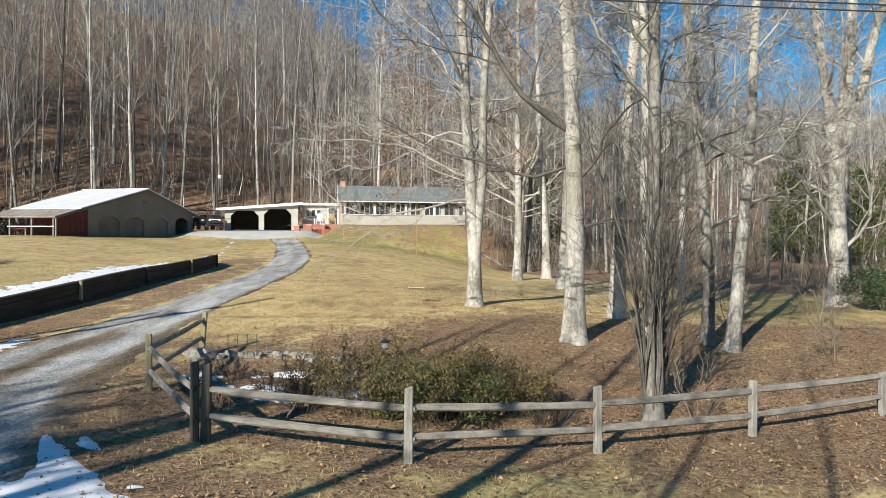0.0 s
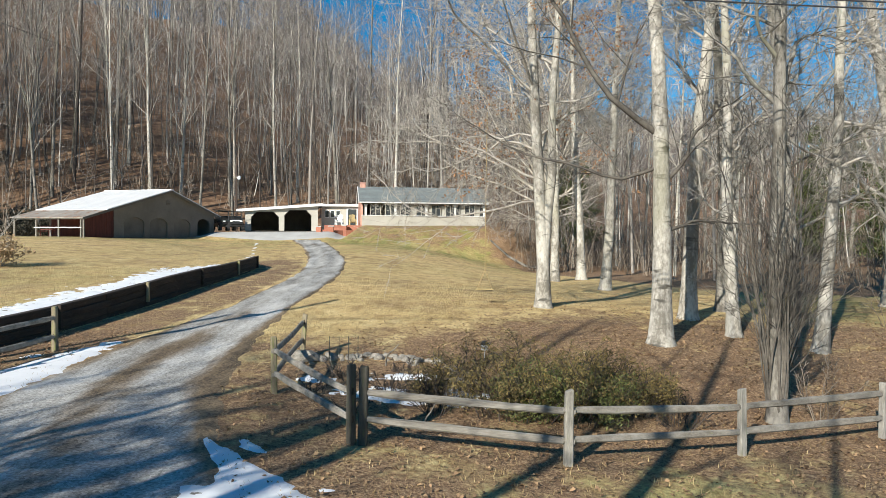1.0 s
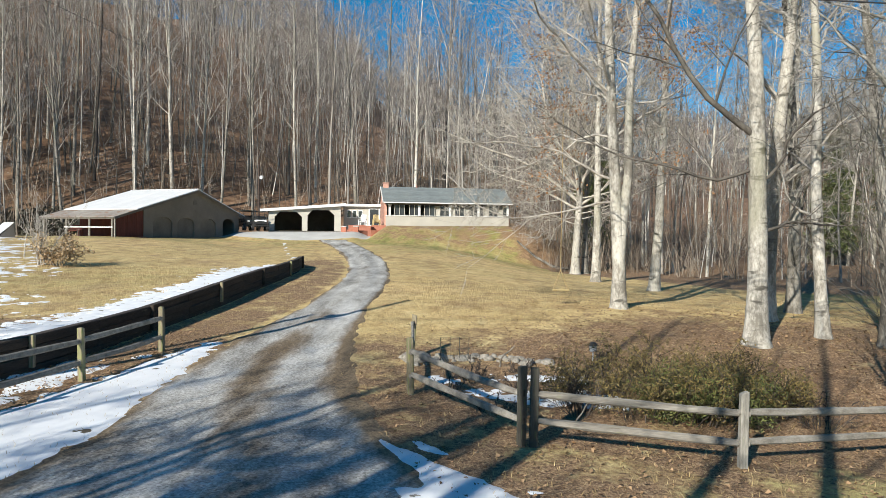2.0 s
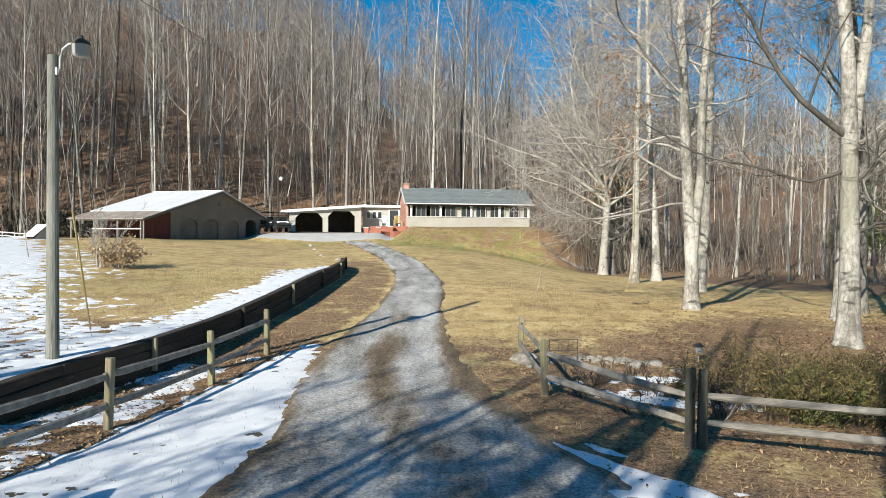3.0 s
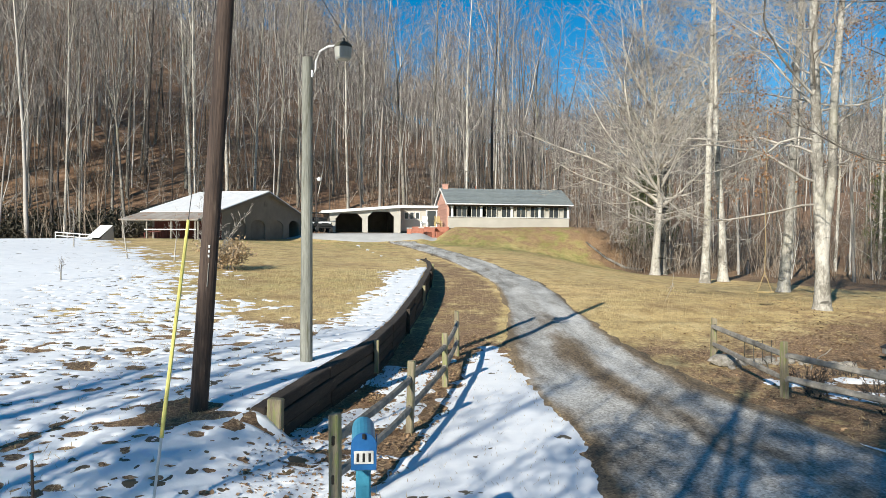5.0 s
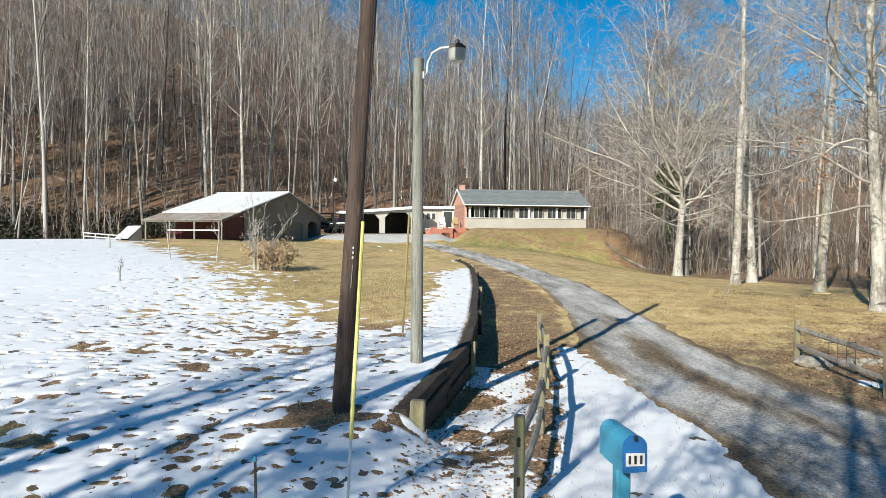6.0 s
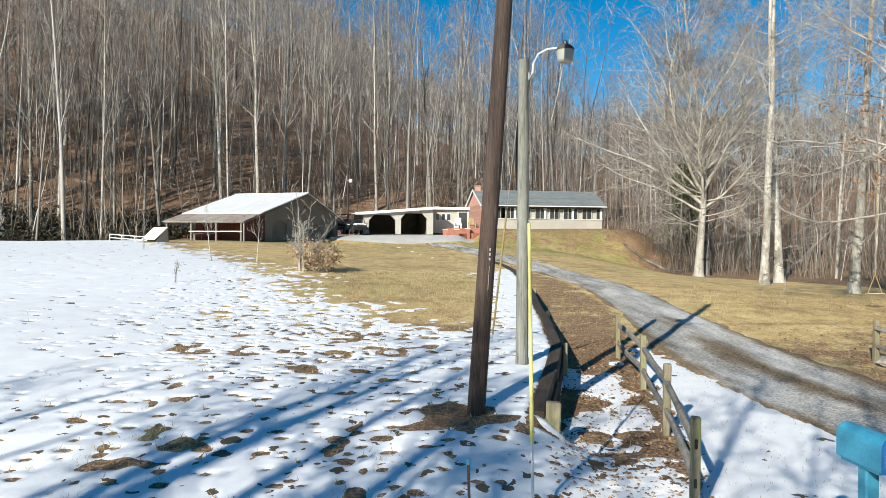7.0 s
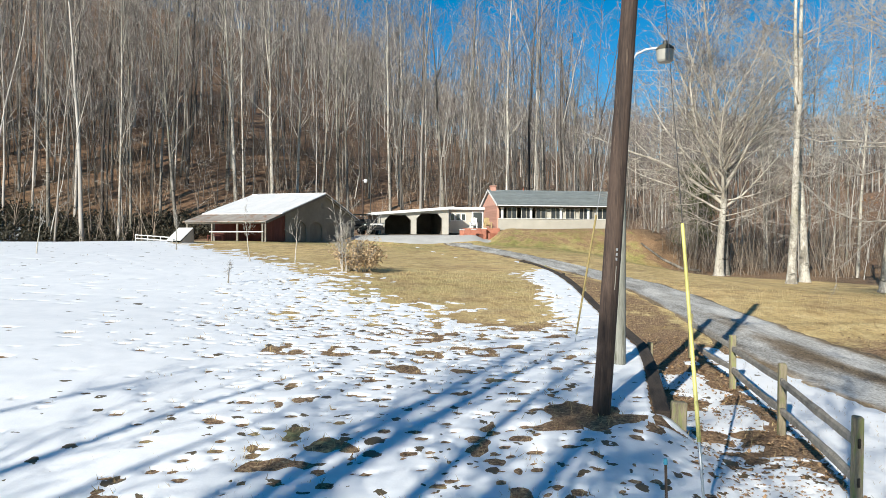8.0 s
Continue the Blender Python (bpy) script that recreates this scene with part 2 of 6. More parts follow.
M_BLOCKDARK = surf("weathered_and_shaded_infill", (0.12, 0.106, 0.09), (0.2, 0.18, 0.155), 0.9, 0.9, 22, 0.3)
M_REDBOARD = surf("dark_red_board", (0.085, 0.024, 0.018), (0.16, 0.044, 0.033), 0.85, 2, 22, 0.4, stretch=(3, 3, 0.4))
# dark colour for insides and recesses, with their shade painted in
M_DARK = surf("shade_dark_interior", (0.08, 0.068, 0.055), (0.17, 0.145, 0.12), 0.95, 1, 12, 0.2)
M_CREAM = surf("cream_render", (0.42, 0.395, 0.34), (0.54, 0.51, 0.445), 0.85, 0.8, 25, 0.15)
M_SHINGLE = surf("grey_shingle", (0.12, 0.142, 0.145), (0.22, 0.245, 0.245), 0.9, 1.2, 18, 0.4)
M_BRICK = surf("red_brick", (0.30, 0.105, 0.065), (0.47, 0.2, 0.135), 0.9, 4, 30, 0.3, vary=0.2)
M_PINK = surf("pale_brick", (0.40, 0.2, 0.15), (0.56, 0.33, 0.26), 0.9, 4, 30, 0.3, vary=0.15)
M_RUBBER = surf("tyre_rubber", (0.012, 0.012, 0.012), (0.035, 0.035, 0.035), 0.8, 6, 30, 0.2)
M_DARKPAINT = surf("dark_green_paint", (0.012, 0.018, 0.016), (0.03, 0.04, 0.036), 0.35, 3, 30, 0.0)
M_BARK = bark("pale_smooth_bark", (0.20, 0.182, 0.152), (0.585, 0.55, 0.485), (0.2, 0.19, 0.12))
M_BARK2 = bark("grey_bark", (0.09, 0.08, 0.065), (0.29, 0.27, 0.235), (0.15, 0.15, 0.085))
M_DARKLIMB = surf("dark_limb_bark", (0.035, 0.03, 0.025), (0.17, 0.15, 0.125), 0.9, 2, 14, 0.3)
M_TWIG = surf("twig_bark", (0.18, 0.16, 0.14), (0.50, 0.465, 0.41), 0.9, 2, 14, 0.0)
M_BOUGH = surf("pale_bough_bark", (0.28, 0.25, 0.21), (0.62, 0.575, 0.50), 0.9, 2, 14, 0.0)
M_WOODS = island_bark("woods_bark", (0.05, 0.042, 0.036), (0.20, 0.178, 0.155), (0.62, 0.585, 0.53))
M_WOODTWIG = island_bark("woods_twig", (0.085, 0.07, 0.066), (0.19, 0.162, 0.15), (0.36, 0.32, 0.29))
M_BRUSH = island_bark("brush_bark", (0.10, 0.075, 0.056), (0.24, 0.19, 0.145), (0.40, 0.335, 0.265))
M_DARKBRUSH = island_bark("thicket_bark", (0.018, 0.014, 0.012), (0.055, 0.042, 0.034), (0.14, 0.11, 0.09))
M_LITTERLEAF = foliage("litter_leaf", (0.09, 0.05, 0.025), (0.44, 0.28, 0.15))
M_TANLEAF = foliage("tan_leaf", (0.26, 0.17, 0.09), (0.50, 0.37, 0.22))
M_DEADLEAF = foliage("dead_leaf", (0.18, 0.085, 0.035), (0.42, 0.22, 0.10))
M_NEEDLE = foliage("needles", (0.03, 0.045, 0.014), (0.115, 0.13, 0.04))
M_JUNIPER = foliage("brownish_evergreen", (0.05, 0.045, 0.014), (0.23, 0.165, 0.055))
M_SCRUB = foliage("olive_evergreen", (0.035, 0.05, 0.012), (0.17, 0.18, 0.05))
M_GULLYDARK = foliage("gully_dark_leaf", (0.014, 0.016, 0.009), (0.06, 0.05, 0.028))
M_LAUREL = foliage("laurel_leaf", (0.02, 0.04, 0.014), (0.07, 0.10, 0.035), 0.45)
M_STRAW = foliage("straw_blade", (0.22, 0.15, 0.06), (0.52, 0.40, 0.20))
M_GLASS, nt_, b_ = nodes_of("window_glass")
b_.inputs["Base Color"].default_value = (0.04, 0.045, 0.05, 1)
b_.inputs["Roughness"].default_value = 0.06
b_.inputs["Specular IOR Level"].default_value = 0.6


# ---- shapes ----
def part(name, shape, material, parent=None, label="", at=None):
    """Links a bmesh, or a (points, faces) pair, as one mesh object."""
    me = bpy.data.meshes.new(name)
    if isinstance(shape, tuple):
        me.from_pydata(shape[0], [], shape[1])
    else:
        shape.to_mesh(me)
        shape.free()
    me.materials.append(material)
    ob = new(name, me)
    if parent:
        ob.parent = parent
    if at is not None:
        ob.matrix_basis = at if isinstance(at, Matrix) else Matrix.Translation(at)
    if label:
        ob["label"] = label
    return ob


def piece(name, mesh, parent, at):
    """One more object on a shared mesh."""
    ob = new(name, mesh)
    ob.parent = parent
    ob.matrix_basis = at if isinstance(at, Matrix) else Matrix.Translation(at)
    return ob


def thing(name, at, label, category, group="", kind=""):
    ob = new(name, None)
    ob.empty_display_size = 0.2
    ob.matrix_basis = at if isinstance(at, Matrix) else Matrix.Translation(at)
    return tagged(ob, label, category, group, kind)


def block(bm, centre, size, turn=None, bevel=0.0, taper=(1, 1)):
    """A box in bm, with bevelled edges and a taper towards its top."""
    b2 = bmesh.new()
    bmesh.ops.create_cube(b2, size=1)
    for v in b2.verts:
        k = taper if v.co.z > 0 else (1, 1)
        v.co = Vector((v.co.x * size[0] * k[0], v.co.y * size[1] * k[1], v.co.z * size[2]))
    if bevel:
        bmesh.ops.bevel(b2, geom=list(b2.edges), offset=bevel, segments=1, affect="EDGES")
    m = Matrix.Translation(centre) @ (turn if turn else Matrix())
    return absorb(bm, b2, m)


def absorb(bm, other, m):
    other.verts.index_update()
    made = [bm.verts.new(m @ v.co) for v in other.verts]
    for f in other.faces:
        bm.faces.new([made[v.index] for v in f.verts])
    other.free()
    return bm


def box_bm(centre, size, turn=None, bevel=0.0, taper=(1, 1)):
    return block(bmesh.new(), centre, size, turn, bevel, taper)


def tube_bm(points, radii, sides=10, bm=None):
    """A tube along points, closed at both ends."""
    bm = bm or bmesh.new()
    rings, pts = [], [Vector(p) for p in points]
    for i, p in enumerate(pts):
        t = (pts[min(i + 1, len(pts) - 1)] - pts[max(i - 1, 0)]).normalized()
        a = t.cross(Vector((0.0, 0.0, 1.0)) if abs(t.z) < 0.9 else Vector((1.0, 0.0, 0.0))).normalized()
        b = t.cross(a)
        r = radii[i] if isinstance(radii, (list, tuple)) else radii
        rings.append([bm.verts.new(p + r * (math.cos(2 * math.pi * k / sides) * a + math.sin(2 * math.pi * k / sides) * b)) for k in range(sides)])
    for r1, r2 in zip(rings, rings[1:]):
        for k in range(sides):
            bm.faces.new((r1[k], r1[(k + 1) % sides], r2[(k + 1) % sides], r2[k]))
    bm.faces.new(rings[0][::-1])
    bm.faces.new(rings[-1])
    return bm


def prism_bm(outline, depth, axis=1):
    """An outline of (a, b) pairs pushed out along y (axis 1), x (axis 0) or z (axis 2)."""
    bm = bmesh.new()
    put = {0: lambda a, b, d: (d, a, b), 1: lambda a, b, d: (a, d, b), 2: lambda a, b, d: (a, b, d)}[axis]
    front = [bm.verts.new(put(a, b, 0)) for a, b in outline]
    back = [bm.verts.new(put(a, b, depth)) for a, b in outline]
    n = len(outline)
    bm.faces.new(front)
    bm.faces.new(back[::-1])
    for i in range(n):
        bm.faces.new((front[i], back[i], back[(i + 1) % n], front[(i + 1) % n]))
    bmesh.ops.recalc_face_normals(bm, faces=bm.faces[:])
    return bm


def smooth(lo, hi, x):
    t = np.clip((np.asarray(x, float) - lo) / (hi - lo), 0, 1)
    return t * t * (3 - 2 * t)


def profile(y, knots):
    """A soft curve through knots of (y, z)."""
    ys, zs = zip(*knots)
    return sum(np.interp(np.asarray(y, float) + d, ys, zs) for d in (-2, -1, 0, 1, 2)) / 5


HASH = np.random.RandomState(11).rand(256, 256)


def value_noise(x, y, size, shift=0):
    """Smooth noise from 0 to 1 with bumps of that size."""
    u, v = np.asarray(x, float) / size + 17.3 * shift + 500, np.asarray(y, float) / size + 9.1 * shift + 500
    i, j = np.floor(u).astype(int), np.floor(v).astype(int)
    fu, fv = u - i, v - j
    fu, fv = fu * fu * (3 - 2 * fu), fv * fv * (3 - 2 * fv)
    h = lambda a, b: HASH[a % 256, b % 256]
    return (h(i, j) * (1 - fu) + h(i + 1, j) * fu) * (1 - fv) + (h(i, j + 1) * (1 - fu) + h(i + 1, j + 1) * fu) * fv


def cloud(x, y, size, shift=0, octaves=3):
    total, amount, norm = 0, 1.0, 0
    for k in range(octaves):
        total = total + amount * value_noise(x, y, size / 2 ** k, shift + 5 * k)
        norm, amount = norm + amount, amount * 0.55
    return total / norm


# ---- the lie of the land ----
def wall_x(y):
    """The line of the retaining wall."""
    return np.interp(y, [8, 10, 13.7, 18, 24, 31, 35, 38, 41, 60], [-13.5, -13.25, -12.35, -11.95, -11.55, -11.3, -11.4, -11.75, -12.6, -17])


def drive_mid(y):
    return profile(y, [(-5, -5.6), (6, -6.3), (9, -6.9), (12, -7.6), (15, -8.0), (20, -8.0), (22.5, -7.83), (27, -7.65), (31, -7.7), (37, -8.15), (43.5, -9.0), (50, -10.3), (57, -12.0), (61, -13.1), (66, -14.8), (90, -18)])


def drive_half(y):
    return np.interp(y, [-5, 6, 8, 10, 13, 16, 20, 22.5, 31, 45, 60, 70], [5.5, 3.3, 2.6, 1.95, 1.66, 1.5, 1.25, 1.04, 0.96, 1.07, 1.1, 1.3])


def hill_top(x):
    return profile(x, [(-400, 52), (-120, 52), (-70, 46), (-45, 34), (-25, 26), (-8, 20), (5, 16), (25, 12), (60, 10), (120, 14), (400, 24)])


def land(x, y):
    x, y = np.asarray(x, float), np.asarray(y, float)
    left = profile(y, [(-200, -0.1), (4, -0.1), (10, 0), (16, 0.12), (24, 0.5), (31, 0.95), (38, 1.15), (50, 1.75), (62, 2.45), (68, 2.85), (75, 3.4), (90, 4.5)])
    right = profile(y, [(-200, -0.6), (4, -0.6), (12, -0.68), (18, 0.0), (23, 0.25), (44, 0.4), (56, 0.25), (75, 1.0), (90, 2.5)])
    yard = left + (right - left) * smooth(-8, 5.5, x) + 0.32 * np.exp(-((x + 0.5) ** 2 + (y - 24) ** 2) / 40)
    field = profile(y, [(-200, -0.1), (5, -0.1), (10, 0.56), (14, 0.74), (18, 0.82), (27, 1.42), (31, 1.53), (38, 1.72), (46, 2.0), (56, 2.2), (68, 2.65), (75, 3.3), (90, 4.5)])
    field = field + 0.045 * np.clip(-16 - x, 0, 24)
    width = np.interp(y, [0, 6, 8.0, 9.2, 9.75, 38, 50, 80], [6, 4, 1.2, 0.7, 0.14, 0.14, 9, 14])
    spill = np.interp(y, [0, 6, 8.0, 9.3, 9.72, 9.8], [0.0, 0.8, 1.0, 0.9, 0.6, 0.0])      # the ground runs down round the wall end
    side = 1 - smooth(0, 1, (x - (wall_x(y) + 0.06 - width)) / (width + spill))
    z = yard + (field - yard) * side
    # the terrace of the house and its bank
    terrace = smooth(60.5, 66.0, y) * smooth(-11.6, -9.2, x) * (1 - smooth(2.5, 9, x)) * (1 - smooth(82, 95, y))
    z = z + (3.9 - z) * terrace
    court = smooth(62.5, 67, y) * smooth(-24.5, -22.5, x) * (1 - smooth(-12.5, -11, x)) * (1 - smooth(78, 86, y))
    z = z + (3.3 - z) * court
    # the wooded hills
    rise = hill_top(x)
    foot = np.interp(x, [-400, -60, -40, -25, 5, 20, 60, 400], [50, 58, 66, 76, 78, 84, 70, 60])
    far = np.clip((y - foot) / 100.0, 0, 1)
    z = z + rise * (far ** 1.2) * (1 - 0.25 * far) / 0.75
    z = z + 70 * smooth(185, 420, y) * (0.72 + 0.5 * cloud(x, y, 120, 9, 2)) * (1 - 0.5 * smooth(-90, -25, x))
    gully = np.exp(-((x + 44) / 7.5) ** 2 - ((y - 60) / 16) ** 2)
    z = z - 1.7 * gully
    wild = smooth(40, 95, y) + smooth(10, 30, x) * smooth(20, 60, y)
    z = z + wild * 1.3 * (cloud(x, y, 16, 2) - 0.5) + 0.07 * (cloud(x, y, 6, 3) - 0.5) * (1 - 0.7 * np.exp(-((x - drive_mid(y)) / 4) ** 2))
    return z


def spaced(*runs):
    """Grid lines: runs of (start, end, step)."""
    out = []
    for a, b, s in runs:
        out.extend(np.linspace(a, b, max(1, int(round((b - a) / s))), endpoint=False))
    out.append(runs[-1][1])
    return np.array(out)


def sheet(name, xs, ys, height, material, zones=None):
    """A sheet over grid lines, with a height for each crossing."""
    X, Y = np.meshgrid(xs, ys)
    Z = height(X, Y)
    nx, ny = len(xs), len(ys)
    idx = np.arange(nx * ny).reshape(ny, nx)
    quads = np.stack([idx[:-1, :-1], idx[:-1, 1:], idx[1:, 1:], idx[1:, :-1]], -1).reshape(-1, 4)
    return sheet_mesh(name, np.stack([X, Y, Z], -1).reshape(-1, 3), quads, material, zones(X, Y).reshape(-1, 4) if zones else None)


def sheet_mesh(name, pts, quads, material, colours=None, soft=True):
    me = bpy.data.meshes.new(name)
    k = quads.shape[1]
    me.vertices.add(len(pts))
    me.vertices.foreach_set("co", np.asarray(pts, np.float32).ravel())
    me.loops.add(quads.size)
    me.loops.foreach_set("vertex_index", quads.astype(np.int32).ravel())
    me.polygons.add(len(quads))
    me.polygons.foreach_set("loop_start", np.arange(0, quads.size, k, dtype=np.int32))
    me.polygons.foreach_set("loop_total", np.full(len(quads), k, np.int32))
    if soft:
        me.polygons.foreach_set("use_smooth", np.ones(len(quads), bool))
    if colours is not None:
        a = me.color_attributes.new("zone", "FLOAT_COLOR", "POINT")
        a.data.foreach_set("color", np.asarray(colours, np.float32).ravel())
    me.update(calc_edges=True)
    me.materials.append(material)
    return new(name, me)


def woods_edge(x):
    """How far back the mown grass reaches."""
    return np.interp(x, [-80, -40, -30, -22, -11, -4, 1, 4, 6, 10, 20, 40], [48, 50, 58, 76, 78, 70, 66, 56, 48, 36, 30, 26])


def ground_zones(x, y):
    grass = 1 - smooth(-2.5, 3.0, y - woods_edge(x))
    grass = grass * (1 - 0.68 * smooth(-6.5, 2, x + 0.45 * (20 - y)) * (1 - smooth(20, 27, y)))       # litter under the near trees
    grass = grass * (1 - (0.50 + 0.2 * smooth(14, 12, y) * smooth(-6, -4.5, x)) * (1 - smooth(17, 21, y)) * smooth(-13.2, -11.2, x))                  # earth by the fences
    bank = smooth(60.5, 62.5, y + 0.8 * (cloud(x, y, 2, 33) - 0.5)) * smooth(-11.5, -10, x) * (1 - smooth(4, 8, x))
    grass = grass * (1 - 0.7 * np.exp(-((x + 13.6) / 1.2) ** 2 - ((y - 8.9) / 1.3) ** 2))
    grass = grass * (1 - 0.68 * smooth(21, 15, y) * smooth(-11.8, -12.4, x))
    grass = grass * (1 - 0.6 * smooth(48, 42, y) * smooth(0.0, 0.2, x - wall_x(y)) * smooth(-0.9, -1.3, (x - drive_mid(y)) / drive_half(y)))      # earth along the wall
    yard = smooth(34, 26, y) * smooth(-12.5, -10.5, x)
    grass = np.maximum(grass, yard * (0.26 + 0.34 * smooth(11.5, 9.5, y) * smooth(-3.5, 0.5, x) + 0.5 * (cloud(x, y, 2.2, 35) - 0.5)))
    grass = np.clip(grass * (1 - 0.52 * bank), 0, 1)
    green = 0.25 + 0.9 * smooth(46, 60, y) + 0.5 * (1 - smooth(9, 14, y)) + 0.35 * smooth(14, 24, y) * (1 - smooth(24, 34, y)) * smooth(-26, -14, x) * (1 - smooth(-13, -11, x))
    green = green + 0.7 * smooth(8, 12, x)
    return np.stack([grass, np.clip(green, 0, 1), smooth(60, 78, y) * (1 - bank), 0 * grass + 1], -1)


ground = sheet("ground", spaced((-600, -220, 25), (-220, -44, 5), (-44, -16, 0.5), (-16, -13.7, 0.2), (-13.7, -11.0, 0.06), (-11, -9, 0.2), (-9, 18, 0.3), (18, 60, 1.5), (60, 200, 6), (200, 600, 25)),
               spaced((-300, -20, 20), (-20, 4, 2), (4, 40, 0.3), (40, 90, 0.8), (90, 240, 5), (240, 480, 12), (480, 900, 60)), land, M_GROUND, ground_zones)
tagged(ground, "dormant tan lawn and brown leaf litter rising to wooded hills", "ground", kind="structure")


# ---- drive ----
def drive_rows():
    ys = spaced((-2.0, 24, 0.2), (24, 63.5, 0.5))
    us = np.linspace(-1.18, 1.18, 45)
    U, Y = np.meshgrid(us, ys)
    X = drive_mid(Y) + U * drive_half(Y)
    ragged = 0.26 * (cloud(X, Y, 2.3, 7) - 0.5) + 0.14 * (cloud(X, Y, 0.33, 8, 2) - 0.5)
    edge = np.clip(1.0 + 1.3 * ragged - np.abs(U), -0.2, 0.35)
    lift = np.where(edge > 0, 0.03 * smooth(0, 0.25, edge), edge * 0.25)
    crown = 0.02 * np.cos(U * 6.0) * (edge > 0)
    Z = land(X, Y) + lift + crown + 0.012
    strips = np.exp(-((np.abs(U) - 0.5) / 0.22) ** 2)
    tone = 0.24 + 0.55 * strips + 0.16 * smooth(30, 20, Y) - 0.65 * smooth(0.8, 1.1, np.abs(U))
    tone = tone + 0.15 * (1 - smooth(10, 14, Y)) + 0.45 * smooth(16, 28, Y)
    n, k = len(ys), len(us)
    idx = np.arange(n * k).reshape(n, k)
    quads = np.stack([idx[:-1, :-1], idx[:-1, 1:], idx[1:, 1:], idx[1:, :-1]], -1).reshape(-1, 4)
    cols = np.stack([tone, 0 * tone, 0 * tone, 0 * tone + 1], -1).reshape(-1, 4)
    return np.stack([X, Y, Z], -1).reshape(-1, 3), quads, cols


drive_pts, drive_quads, drive_cols = drive_rows()
drive = tagged(sheet_mesh("driveway", drive_pts, drive_quads, M_GRAVEL, drive_cols),
               "pale grey gravel driveway with worn wheel tracks curving uphill", "driveway", kind="structure")


def apron_height(x, y):
    inside = np.minimum.reduce([x + 25.6 - 0.25 * (y - 64), -10.9 - x - 0.12 * (y - 64), y - 63.2 - 0.22 * np.abs(x + 17), 80 - y])
    return land(x, y) + np.clip(inside * 0.1, -0.06, 0.05)


tagged(sheet("courtyard_slab", spaced((-27, -9, 0.4)), spaced((62, 81, 0.4)), apron_height, M_CONCRETE),
       "pale concrete forecourt before the carport", "pavement", kind="structure")


# ---- snow ----
def snow_sheet(name, xs, ys, cover, label, wear=None):
    def height(x, y):
        f = cover(x, y)
        return land(x, y) + np.clip(f * 0.06, -0.08, 0.018) + 0.006
    ob = sheet(name, xs, ys, height, M_SNOW, lambda x, y: np.stack([(wear(x, y) if wear else 0 * x), 0 * x, 0 * x, 0 * x + 1], -1))
    return tagged(ob, label, "snow", kind="structure")


def snow_wear(x, y):
    w = smooth(-21.8, -16.2, x + 0.12 * (y - 10)) * smooth(31, 21, y) * (1 - 0.8 * smooth(1.6, 0.6, wall_x(y) - x) * (y > 9.7))
    w = w * (1 - 0.75 * np.exp(-((x + 13.3) / 0.9) ** 2 - ((y - 8.5) / 0.9) ** 2))
    return w + 0.1 * smooth(-15.8, -14.2, x) * smooth(10.2, 8.8, y)


def pits(x, y, cell, chance, lo, hi, seed):
    """Melt holes scattered one to a cell: above zero inside a hole."""
    g = np.random.RandomState(seed).rand(97, 89, 4)
    x, y = np.asarray(x, float), np.asarray(y, float)
    i, j = np.floor(x / cell).astype(int), np.floor(y / cell).astype(int)
    deep = np.full(x.shape, -1.0)
    for a in (-1, 0, 1):
        for b in (-1, 0, 1):
            h = g[(i + a) % 97, (j + b) % 89]
            d = np.hypot((x - (i + a + h[..., 0]) * cell) * 0.8, y - (j + b + h[..., 1]) * cell)
            r = lo + (hi - lo) * h[..., 2] ** 2
            deep = np.maximum(deep, np.where(h[..., 3] < chance, 1 - d / r, -1.0))
    return deep


